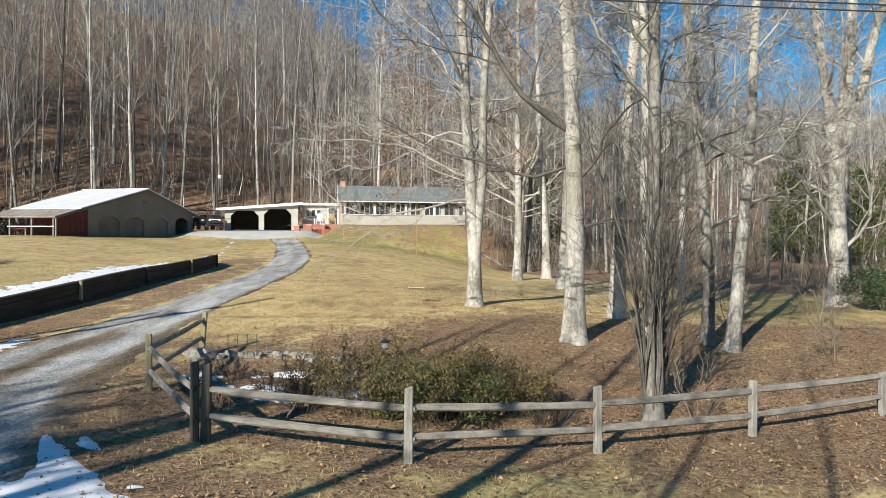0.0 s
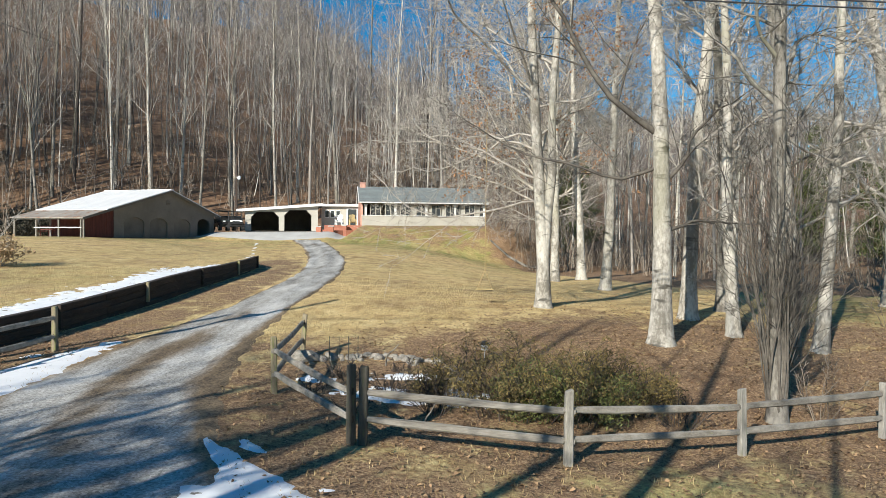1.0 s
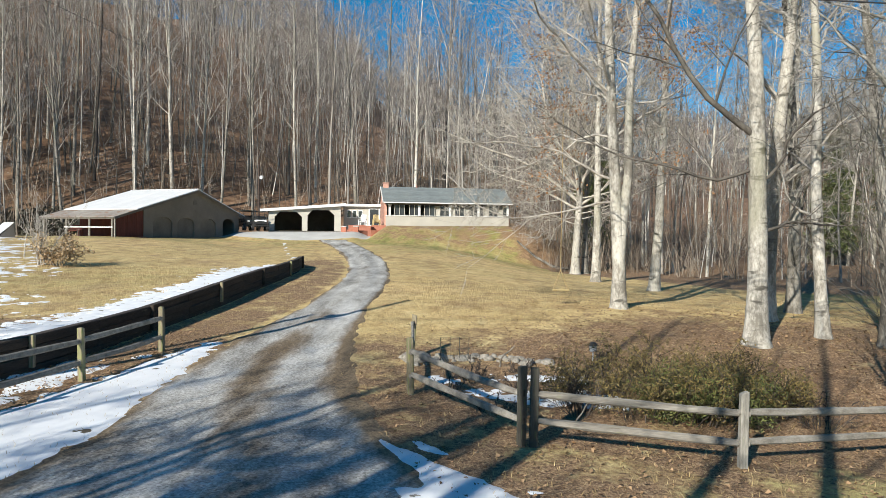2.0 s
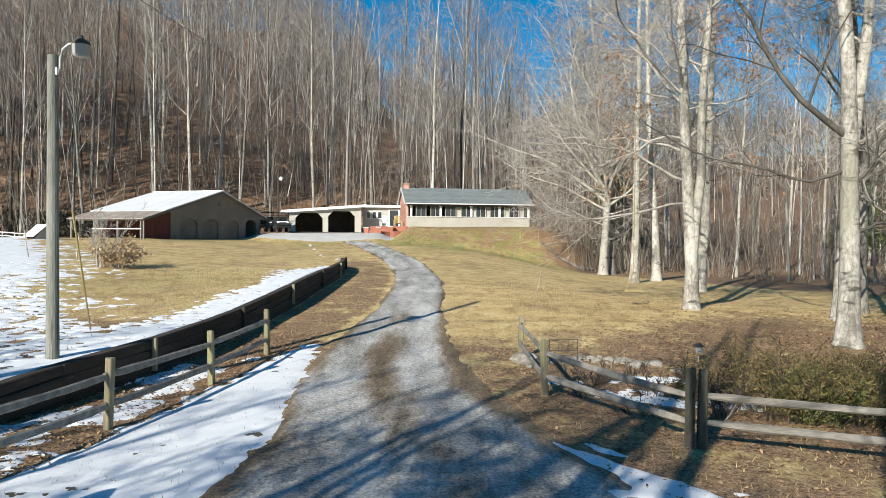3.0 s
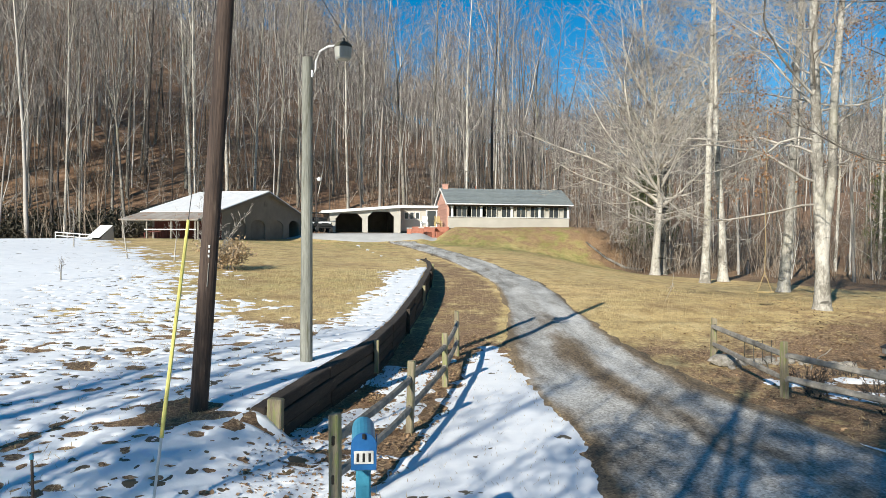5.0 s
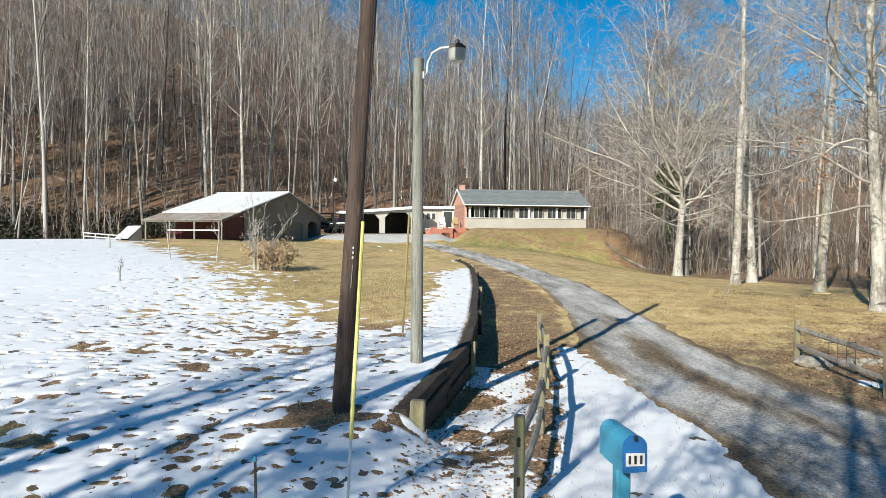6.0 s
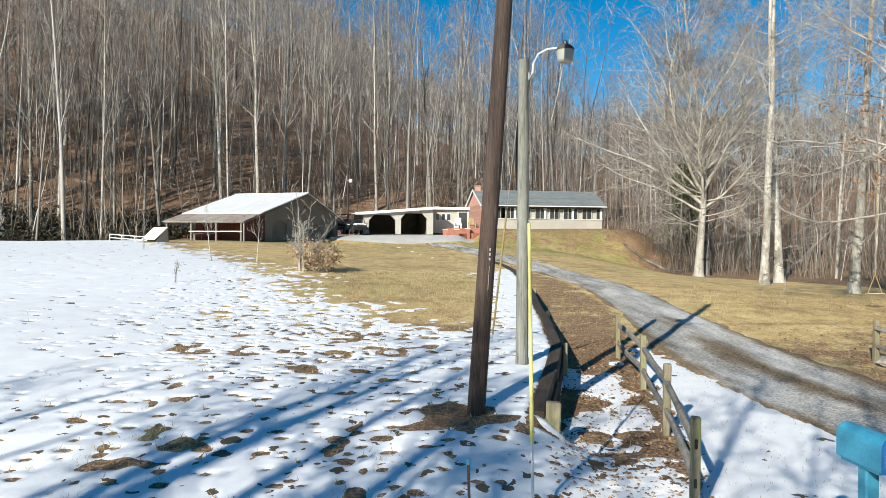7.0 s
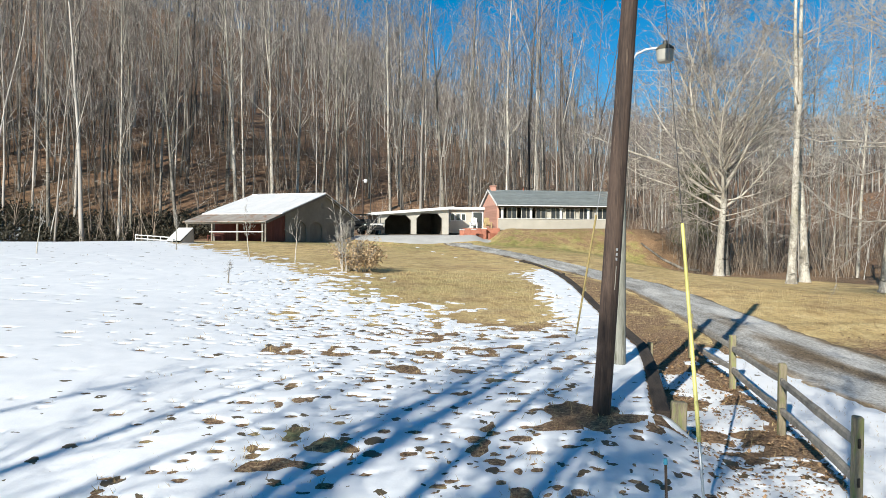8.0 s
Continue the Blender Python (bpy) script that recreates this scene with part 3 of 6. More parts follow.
def field_cover(x, y):
    limit = np.interp(x, [-70, -34, -22.5, -19.9, -16.9, -15, -13, -11], [66, 47, 29.0, 25.0, 20.5, 17.5, 16, 15.5])
    body = np.clip((limit - y) / 4.5, -1.8, 1.0)
    strip = np.clip(1.0 - (wall_x(y) - x - 0.3) / np.clip(1.5 - 0.04 * (y - 12), 0.5, 2), -2, 1) - 1.8 * smooth(28, 33, y)
    f = np.maximum(body, strip)
    worn = snow_wear(x, y)
    blots = 0.26 * cloud(x, y * 0.8, 0.75, 21, 3) + 0.46 * cloud(x, y * 0.9, 0.3, 22, 2) + 0.28 * value_noise(x, y * 0.9, 0.19, 23)
    broad = cloud(x, y, 2.6, 24, 2) - 0.5
    level = 0.80 - 0.19 * worn - 0.40 * smooth(0.75, -0.75, f) - 0.26 * worn * broad - 0.06 * broad
    f = (level - blots) * 4.0 - 1.5 * smooth(-0.9, -1.6, f)
    f = f + 1.0 * np.exp(-((x + 13.8) / 0.9) ** 2 - ((y - 8.35) / 0.75) ** 2) - 2.2 * np.exp(-((x + 14.3) ** 2 / 0.30 + (y - 9.75) ** 2 / 0.30)) * (0.1 + 1.5 * cloud(x, y, 0.35, 27, 3))
    for bx, by, bs in ((-19.2, 7.1, 0.32), (-18.0, 8.0, 0.2), (-15.6, 9.1, 0.42), (-17.4, 8.5, 0.22), (-18.6, 13.1, 0.4), (-16.4, 12.0, 0.5)):
        f = f - 1.0 * np.exp(-((x - bx) ** 2 + 1.8 * (y - by) ** 2) / (2 * bs * bs)) * (0.1 + 1.5 * cloud(x, y, 0.26, 29, 3))
    f = f - 1.6 * np.exp(-((x + 13.15) / 0.35) ** 2 - ((y - 8.4) / 0.2) ** 2) * (0.1 + 1.4 * cloud(x, y, 0.3, 28, 3))
    wob = 0.9 * (cloud(x, y, 0.13, 25, 2) - 0.5)
    near = np.clip(0.10 + 0.85 * worn + 0.5 * worn * broad, 0, 0.9)
    f = np.minimum(f, -2.2 * (pits(x, y, 0.27, near, 0.022, 0.075, 301) + wob))
    f = np.minimum(f, -2.2 * (pits(x + 3.1, y + 1.7, 0.6, near * 0.5, 0.03, 0.13, 302) + 1.4 * wob))
    f = f - 5.0 * smooth(-0.05, 0.04, x - (wall_x(y) - 0.10)) * (y > 9.5)
    f = f - 1.2 * smooth(0, 1.0, x + 12.0) * (y < 9.9)
    return f - 4 * smooth(5.9, 5.2, y)


snow_sheet("snow_field", spaced((-70, -30, 0.6), (-30, -23, 0.14), (-23, -11, 0.055)), spaced((5, 15, 0.055), (15, 22, 0.09), (22, 32, 0.16), (32, 66, 0.5)), field_cover,
           "thin melting snow with bare patches on the field", snow_wear)


def gully_cover(x, y):
    f = np.clip((1 - np.hypot((x + 56) / 13, (y - 60) / 6)) * 1.5, -1.5, 0.5)
    return f * 0.5 + (0.36 - cloud(x, y, 1.3, 71, 4)) * 3.0


snow_sheet("snow_gully", spaced((-71, -41, 0.25)), spaced((53, 68, 0.25)), gully_cover, "broken snow in the shaded gully below the woods")


def strip_cover(x, y):
    lx = np.interp(y, [4, 7.6, 10.5, 13.5, 16.5, 18], [-12.75, -12.0, -11.36, -10.85, -10.4, -10.1]) + 0.3
    rx = np.interp(y, [4, 8, 9.6, 13, 15.2, 17.6, 18], [-9.35, -9.3, -9.22, -9.35, -9.55, -9.75, -9.9])
    f = np.minimum(x - lx, rx - x) / 0.5
    f = np.minimum(f, (17.4 - y) / 1.2)
    f = np.clip(f, -1.5, 0.9)
    return f * 0.95 + 0.16 + (0.5 - cloud(x, y, 0.33, 31, 3)) * 1.1 - 5 * smooth(5.4, 4.6, y)


snow_sheet("snow_verge", spaced((-13, -8.8, 0.07)), spaced((4, 18.3, 0.07)), strip_cover, "thin white snow lying between fence and driveway")


def gap_cover(x, y):
    lx, rx = wall_x(y) + 0.15, np.interp(y, [4, 7.6, 10.5, 13.5, 16.5, 18], [-12.75, -12.0, -11.36, -10.85, -10.4, -10.1]) - 0.25
    f = np.clip(np.minimum(np.minimum(x - lx, rx - x) / 0.4, (15.5 - y) / 2), -1.5, 0.6)
    return f * 0.8 + (0.43 - cloud(x, y, 0.7, 41, 4)) * 3.4


snow_sheet("snow_gap", spaced((-14, -10, 0.08)), spaced((7, 17, 0.08)), gap_cover, "patchy snow between timber wall and fence")


def rut_cover(x, y):
    u = ((x + 5.7) * 1.6 - (y - 10.9) * 3.0) / 3.4      # along the streaks, towards the road
    w = ((x + 5.7) * 3.0 + (y - 10.9) * 1.6) / 3.4
    width = 0.26 + 0.19 * np.clip(u, 0, 6)
    f = np.clip((width - np.abs(w + 0.05 * u)) / 0.25, -2, 1) - 2 * smooth(0.2, -0.4, u) - 0.8 * smooth(1.9, 0.8, u) * (cloud(x * 1.0, y, 0.35, 55) > 0.5)
    streak = np.sin((w + 0.15 * np.sin(u * 2)) * 11.0) * 0.75 * smooth(2.6, 1.0, u)
    return f * 0.7 + streak + (0.47 - cloud(x, y, 0.6, 51, 3)) * 1.5 - 5 * smooth(5.4, 4.6, y)


snow_sheet("snow_ruts", spaced((-6.4, -1.6, 0.06)), spaced((4, 11.6, 0.06)), rut_cover, "streaks of snow left beside the driveway")


def bed_cover(x, y):
    f = np.clip((1.15 - np.hypot((x + 3.0) * 0.8, (y - 13.9) * 1.0)) / 0.5, -2, 0.3)
    f = np.maximum(f, np.clip((0.45 - np.hypot((x + 2.4) * 0.7, (y - 8.5) * 1.6)) / 0.4, -2, 0.1))
    return f * 0.7 + (0.42 - cloud(x, y, 0.55, 61, 4)) * 3.6


snow_sheet("snow_bed", spaced((-6, -0.5, 0.07)), spaced((7.6, 16, 0.07)), bed_cover, "remnants of snow in the stony garden bed")


# ---- trees ----
def rotate(v, axis, a):
    axis = axis / (np.linalg.norm(axis) + 1e-9)
    return v * math.cos(a) + np.cross(axis, v) * math.sin(a) + axis * np.dot(axis, v) * (1 - math.cos(a))


def stem(rng, start, way, length, r0, r1, n, wander, up):
    """A bent, tapering line: points and radii."""
    pts, way = [np.array(start, float)], np.array(way, float) / np.linalg.norm(way)
    for _ in range(n - 1):
        way = way + rng.normal(0, wander, 3) + np.array([0, 0, up])
        way = way / np.linalg.norm(way)
        pts.append(pts[-1] + way * length / (n - 1))
    f = np.linspace(0, 1, n)
    return np.array(pts), r0 + (r1 - r0) * f ** 0.9


def outward(rng, way, angle):
    """A direction at that angle from way, on a random side."""
    side = np.cross(way, rng.normal(0, 1, 3))
    return rotate(way, side, angle)


def boughs(rng, parent, count, lo, hi, length, angle, ratio, n, wander, up, thin=0.12):
    """Side stems along a parent."""
    pts, rad = parent
    out = []
    span = len(pts) - 1
    for k in range(count):
        f = lo + (hi - lo) * (k + rng.rand()) / count
        i = min(int(f * span), span - 1)
        g = f * span - i
        p = pts[i] * (1 - g) + pts[i + 1] * g
        r = (rad[i] * (1 - g) + rad[i + 1] * g)
        way = pts[i + 1] - pts[i]
        way = way / np.linalg.norm(way)
        size = length * (0.65 + 0.7 * rng.rand()) * (1 - 0.45 * (f - lo) / max(hi - lo, 1e-3))
        out.append(stem(rng, p, outward(rng, way, angle * (0.75 + 0.5 * rng.rand())), size, max(r * ratio, 0.006), max(r * ratio * thin, 0.004), n, wander, up))
    return out


def tubes(stems, sides, thick=1.0):
    """Stems of equal point count as one set of points and quads."""
    P = np.array([s[0] for s in stems])
    R = np.array([s[1] for s in stems]) * thick
    T = np.gradient(P, axis=1)
    T /= np.linalg.norm(T, axis=2, keepdims=True) + 1e-9
    A = np.cross(T, np.array([0.62, 0.35, 0.70]))
    A /= np.linalg.norm(A, axis=2, keepdims=True) + 1e-9
    B = np.cross(T, A)
    ang = 2 * np.pi * np.arange(sides) / sides
    ring = P[:, :, None, :] + R[:, :, None, None] * (np.cos(ang)[None, None, :, None] * A[:, :, None, :] + np.sin(ang)[None, None, :, None] * B[:, :, None, :])
    m, n = P.shape[:2]
    idx = np.arange(m * n * sides).reshape(m, n, sides)
    nxt = np.roll(idx, -1, axis=2)
    quads = np.stack([idx[:, :-1], nxt[:, :-1], nxt[:, 1:], idx[:, 1:]], -1).reshape(-1, 4)
    return ring.reshape(-1, 3), quads


def joined(sets):
    pts, quads, base = [], [], 0
    for p, q in sets:
        pts.append(p)
        quads.append(q + base)
        base += len(p)
    return np.concatenate(pts), np.concatenate(quads)


def twig_cloud(rng, parents, per, lo, hi, radius, up=0.1, start=0.15):
    """Fine straight twigs along parents, each a sliver: points and triangles."""
    pts, tri, base = [], [], 0
    for n in sorted({len(s[0]) for s in parents}):
        P = np.array([s[0] for s in parents if len(s[0]) == n])
        m = len(P)
        f = (start + (1 - start) * rng.rand(m, per)) * (n - 1)
        i = np.minimum(f.astype(int), n - 2)
        row = np.arange(m)[:, None]
        a, b = P[row, i], P[row, i + 1]
        root = a + (b - a) * (f - i)[..., None]
        way = b - a
        way = way / (np.linalg.norm(way, axis=2, keepdims=True) + 1e-9) + rng.normal(0, 0.55, (m, per, 3)) + np.array([0, 0, up])
        way = way / (np.linalg.norm(way, axis=2, keepdims=True) + 1e-9)
        tip = root + way * (lo + (hi - lo) * rng.rand(m, per, 1))
        side = np.cross(way, rng.normal(0, 1, (m, per, 3)))
        side = side / (np.linalg.norm(side, axis=2, keepdims=True) + 1e-9) * radius
        pts.append(np.stack([root - side, root + side, tip], 2).reshape(-1, 3))
        k = m * per * 3
        tri.append(np.arange(base, base + k).reshape(-1, 3))
        base += k
    return np.concatenate(pts), np.concatenate(tri)


def slivers(stems, radius):
    """Two-point stems as tapering three-sided spikes: points and triangles."""
    P = np.array([[q[0][0], q[0][-1]] for q in stems])
    way = P[:, 1] - P[:, 0]
    a = np.cross(way, np.array([0.62, 0.35, 0.70]))
    a /= np.linalg.norm(a, axis=1, keepdims=True) + 1e-9
    b = np.cross(way, a)
    b /= np.linalg.norm(b, axis=1, keepdims=True) + 1e-9
    foot = [P[:, 0] + radius * (math.cos(k) * a + math.sin(k) * b) for k in (0, 2.094, 4.189)]
    pts = np.stack([*foot, P[:, 1]], 1).reshape(-1, 3)
    i = np.arange(len(stems))[:, None] * 4
    return pts, np.concatenate([i + np.array([[0, 1, 3]]), i + np.array([[1, 2, 3]]), i + np.array([[2, 0, 3]])], 0)


def as_tris(shape):
    """Quads split into triangles."""
    p, q = shape
    return p, np.concatenate([q[:, [0, 1, 2]], q[:, [0, 2, 3]]])


def grouped(stems, sides):
    """Tubes for stems of several point counts."""
    sets = []
    for n in sorted({len(s[0]) for s in stems}):
        sets.append(tubes([s for s in stems if len(s[0]) == n], sides))
    return joined(sets)


def trunk_line(rng, height, r0, lean=(0, 0), n=14, wander=0.035, flare=1.35, top=0.12):
    pts, rad = stem(rng, (0, 0, -0.15), (lean[0], lean[1], 1), height, r0, r0 * top, n, wander, 0.03)
    rad = rad.copy()
    rad[0] *= flare
    # a flared foot
    p1 = pts[0] + (pts[1] - pts[0]) * 0.2
    p2 = pts[0] + (pts[1] - pts[0]) * 0.5
    pts = np.vstack([pts[:1], p1, p2, pts[1:]])
    rad = np.concatenate([[r0 * flare * 1.22], [r0 * 1.24], [r0 * 1.06], rad[1:]])
    return pts, rad


def hero_tree(seed, height, r0, lean=(0, 0), forks=0, limbs=(), clear=0.3, count=14, spread=0.26, dense=1.0, leaves=0, twigs=True, angle=0.95, rise=0.02, fork_at=5, fork_angle=0.2, sway=0.19, leaf_cut=0.62, twig=0.0055, fork_heading=None):
    """Trunk and crown of a big bare tree. limbs: (height share, heading, length, climb, radius share)."""
    rng = np.random.RandomState(seed)
    trunk = trunk_line(rng, height, r0, lean)
    wood = [trunk]
    for _ in range(forks):
        i = fork_at + rng.randint(0, 2) * (fork_at > 4)
        way = outward(rng, (trunk[0][i + 1] - trunk[0][i]) / np.linalg.norm(trunk[0][i + 1] - trunk[0][i]), fork_angle)
        if fork_heading is not None:
            way = np.array([math.cos(radians(fork_heading)) * fork_angle, math.sin(radians(fork_heading)) * fork_angle, 1.0])
        wood.append(stem(rng, trunk[0][i], way, height * (1 - i / len(trunk[0])), trunk[1][i] * 0.85, r0 * 0.1, 12, 0.04, 0.05))
    first = []
    for share, heading, length, climb, fat in limbs:
        span = share * (len(trunk[0]) - 1)
        i = int(span)
        p = trunk[0][i] + (trunk[0][i + 1] - trunk[0][i]) * (span - i)
        a = radians(heading)
        first.append(stem(rng, p, (math.cos(a), math.sin(a), climb), length, trunk[1][i] * fat * 0.75, 0.012, 12, sway, 0.03))
    for w in wood:
        first += boughs(rng, w, count, clear, 0.97, height * spread, angle, 0.34, 10, sway * 0.9, rise + 0.015)
    second = []
    for f in first:
        L = np.linalg.norm(f[0][-1] - f[0][0])
        second += boughs(rng, f, int(8 * dense) + 2, 0.15, 0.98, L * 0.45, 0.8, 0.5, 5, 0.2, rise)
    third = []
    for f in second:
        L = np.linalg.norm(f[0][-1] - f[0][0])
        third += boughs(rng, f, int(5 * dense) + 1, 0.15, 1.0, L * 0.5 + 0.12, 0.75, 0.55, 3, 0.2, rise, 0.5)
    spray = twig_cloud(rng, third, 9, 0.12, 0.14 + 0.022 * height, twig if height > 5 else 0.003) if twigs else slivers(third, 0.012 if height > 5 else 0.004)
    stemset = grouped(wood, 12)
    crown = joined([grouped(first, 6), grouped(second, 4), grouped(third, 3)] if twigs else [grouped(first, 5), grouped(second, 3)])
    tips = np.array([f[0][-1] for f in third])
    leafset = None
    if leaves:
        keep = [t for t in tips if value_noise(t[0] * 1.0 + t[2], t[1], 1.6, seed) > leaf_cut and 3.4 < t[2] < 9.5 and math.hypot(t[0], t[1]) < 3.2]
        leafset = blades(rng, keep, leaves * 4, 0.13, 0.085, 0.05)
    return stemset, crown, leafset, spray


def blades(rng, centres, per, spread, long, wide):
    """Small folded leaves scattered about centres."""
    c = np.repeat(np.array(centres), per, axis=0)
    n = len(c)
    c = c + rng.normal(0, spread, (n, 3)) * np.array([1, 1, 0.7])
    a = rng.normal(0, 1, (n, 3))
    a /= np.linalg.norm(a, axis=1, keepdims=True)
    b = np.cross(a, rng.normal(0, 1, (n, 3)))
    b /= np.linalg.norm(b, axis=1, keepdims=True)
    u = np.cross(a, b)
    s = (0.6 + 0.8 * rng.rand(n, 1))
    p0, p1 = c - a * long * s * 0.5, c + a * long * s * 0.5
    q0, q1 = c + b * wide * s * 0.5 + u * wide * s * 0.18, c - b * wide * s * 0.5 + u * wide * s * 0.18
    pts = np.stack([p0, q0, p1, q1], 1).reshape(-1, 3)
    i = np.arange(n)[:, None] * 4
    tri = np.concatenate([i + np.array([[0, 1, 2]]), i + np.array([[0, 2, 3]])], 0)
    return pts, tri


def plant_tree(name, x, y, made, label, group="", mat=None, turn=0, leafmat=None, category="tree", sink=0.0, crownmat=None, spraymat=None):
    stemset, crown, leafset = made[:3]
    ob = thing(name, pose(x, y, float(land(x, y)) - sink, 0, 0, turn), label, category, group)
    t = sheet_mesh("trunk", *stemset, mat or M_BARK)
    t.parent = ob
    c = sheet_mesh("crown", *crown, crownmat or (M_TWIG if mat is None else mat))
    c.parent = ob
    if len(made) > 3 and made[3] is not None:
        tw = sheet_mesh("twig_spray", *made[3], spraymat or M_TWIG, soft=False)
        tw.parent = ob
        tw["kind"] = "stuff"
    if leafset is not None:
        l = sheet_mesh("leafage", *leafset, leafmat or M_DEADLEAF, soft=False)
        l.parent = ob
    return ob


NEAR = "trees of the front lawn"
# the forked tree on the crest of the lawn
plant_tree("tree", 0.94, 23.3, hero_tree(3, 19, 0.22, (-0.06, 0.0), 1, [(0.32, 185, 5.5, 0.15, 0.35), (0.36, 170, 6.5, 0.1, 0.35), (0.44, 190, 7.0, 0.35, 0.4), (0.42, 330, 4.5, 0.2, 0.3), (0.29, 178, 6.0, 0.02, 0.3), (0.38, 205, 6.0, 0.3, 0.3), (0.47, 160, 6.0, 0.5, 0.35), (0.34, 20, 4.5, 0.35, 0.3)], 0.30, 15, 0.27, 1.2, 3, fork_at=3, fork_angle=0.10, leaf_cut=0.5, fork_heading=10, sway=0.21),
           "forked pale-barked tree keeping a few brown leaves", NEAR)
# the grey tree with one long dark arching limb
plant_tree("tree", 3.24, 18.6, hero_tree(5, 18, 0.27, (-0.01, 0.0), 0, [(0.385, 180, 8.5, 0.5, 0.55), (0.35, 176, 5.5, 0.0, 0.3), (0.33, 355, 3.5, 0.3, 0.3), (0.27, 350, 3.5, 0.15, 0.3)], 0.55, 12, 0.24, 1.1, sway=0.22),
           "grey-barked tree with a long dark arching limb", NEAR, crownmat=M_DARKLIMB)
plant_tree("tree", 5.15, 22.5, hero_tree(7, 22, 0.24, (-0.04, 0.01), 0, [(0.3, 20, 3.5, 0.3, 0.25)], 0.26, 18, 0.22), "tall straight pale-barked tree on the lawn", NEAR)
plant_tree("tree", 5.5, 19.8, hero_tree(8, 19, 0.17, (-0.05, 0.0), 0, [], 0.26, 16, 0.22), "slender white-barked tree among thicker ones", NEAR)
plant_tree("tree", 7.1, 25.0, hero_tree(9, 21, 0.22, (0.0, 0.0), 0, [], 0.24, 17, 0.22), "dark-stemmed straight tree in the grove", NEAR, M_BARK2)
plant_tree("tree", 6.95, 18.2, hero_tree(10, 19, 0.17, (0.05, 0.02), 0, [(0.35, 200, 3.2, 0.5, 0.4)], 0.26, 15, 0.24), "pale leaning tree beside a darker one", NEAR)
plant_tree("tree", 6.6, 18.9, hero_tree(11, 19, 0.16, (-0.03, 0.02), 0, [], 0.26, 15, 0.24), "dark tree beside a pale one", NEAR, M_BARK2)
plant_tree("tree", 14.4, 27.8, hero_tree(12, 20, 0.36, (0.0, 0.0), 2, [(0.22, 15, 5, 0.6, 0.35), (0.3, 165, 5, 0.8, 0.35)], 0.24, 12, 0.28), "thick pale tree dividing into several stems", NEAR)
plant_tree("tree", 9.4, 30.0, hero_tree(13, 20, 0.15, (0.02, 0.0), 0, [], 0.4, 9, 0.18), "thin straight pale tree", NEAR)
plant_tree("tree", 5.4, 35.5, hero_tree(14, 21, 0.25, (0.01, 0.0), 0, [], 0.45, 10, 0.2), "straight grey tree at the lawn's edge", NEAR)
plant_tree("tree", 5.8, 44.0, hero_tree(15, 23, 0.26, (-0.01, 0.0), 0, [], 0.5, 10, 0.18), "straight white-barked tree at the lawn's edge", NEAR)
plant_tree("tree", 3.9, 41.7, hero_tree(16, 23, 0.24, (0.0, 0.0), 0, [], 0.5, 10, 0.18), "straight pale tree at the lawn's edge", NEAR)
# the broad tree beside the house, boughs from low down
plant_tree("tree", 5.1, 55.3, hero_tree(17, 24, 0.31, (0.01, 0.0), 0, [(0.27, 182, 6, 0.0, 0.22), (0.285, 5, 6, 0.05, 0.22), (0.29, 212, 6, 0.0, 0.2), (0.30, 335, 6, 0.1, 0.2), (0.31, 190, 9, 0.45, 0.5), (0.34, 250, 10, 1.1, 0.6), (0.36, 300, 11, 1.5, 0.6), (0.33, 182, 12, 0.72, 0.75), (0.32, 2, 9, 0.6, 0.6), (0.36, 215, 11, 0.8, 0.7), (0.36, 150, 11, 0.8, 0.6), (0.38, 335, 10, 0.9, 0.7), (0.40, 190, 12, 1.0, 0.75), (0.41, 270, 11, 0.9, 0.6), (0.42, 15, 11, 1.0, 0.7), (0.44, 160, 11, 1.2, 0.6), (0.46, 178, 12, 1.4, 0.75), (0.47, 340, 11, 1.3, 0.7), (0.50, 200, 11, 1.7, 0.75), (0.50, 0, 11, 1.7, 0.75), (0.35, 178, 7, 0.12, 0.3), (0.34, 350, 6, 0.1, 0.3), (0.36, 200, 7, 0.2, 0.3), (0.56, 175, 9, 1.8, 0.8), (0.56, 345, 9, 1.9, 0.8)], 0.38, 20, 0.30, 1.5, 0, True, 0.7, 0.05, sway=0.085, twig=0.011),
           "broad grey tree with upswept boughs beside the house", NEAR, crownmat=M_BOUGH, spraymat=M_WOODTWIG)
plant_tree("tree", 6.0, 56.2, hero_tree(18, 16, 0.24, (0.0, 0.0), 0, [], 0.25, 12, 0.3, 0.8, 0, True, 0.7, 0.05), "dark-stemmed tree behind a broader one", NEAR, M_BARK2)


def clump(seed, count, height, r, spread, leaf=None):
    """Stems from one stool."""
    rng = np.random.RandomState(seed)
    main, side, tw = [], [], []
    for _ in range(count):
        a, k = rng.rand() * 6.283, rng.rand()
        s = stem(rng, (0.12 * math.cos(a), 0.12 * math.sin(a), -0.05), (spread * k * math.cos(a), spread * k * math.sin(a), 1), height * (0.4 + 0.6 * rng.rand()), r * (0.5 + 0.6 * rng.rand()), 0.004, 9, 0.07, 0.0)
        main.append(s)
        side += boughs(rng, s, 7, 0.3, 0.98, height * 0.2, 0.6, 0.5, 5, 0.12, 0.02)
    for s in side:
        tw += boughs(rng, s, 3, 0.3, 1.0, height * 0.07, 0.6, 0.6, 3, 0.1, 0.02, 0.5)
    leafset = None
    if leaf:
        tips = [s[0][-1] for s in tw] + [s[0][2] for s in side]
        leafset = blades(rng, tips, *leaf)
    return grouped(main, 6), joined([grouped(side, 3), grouped(tw, 3)]), leafset


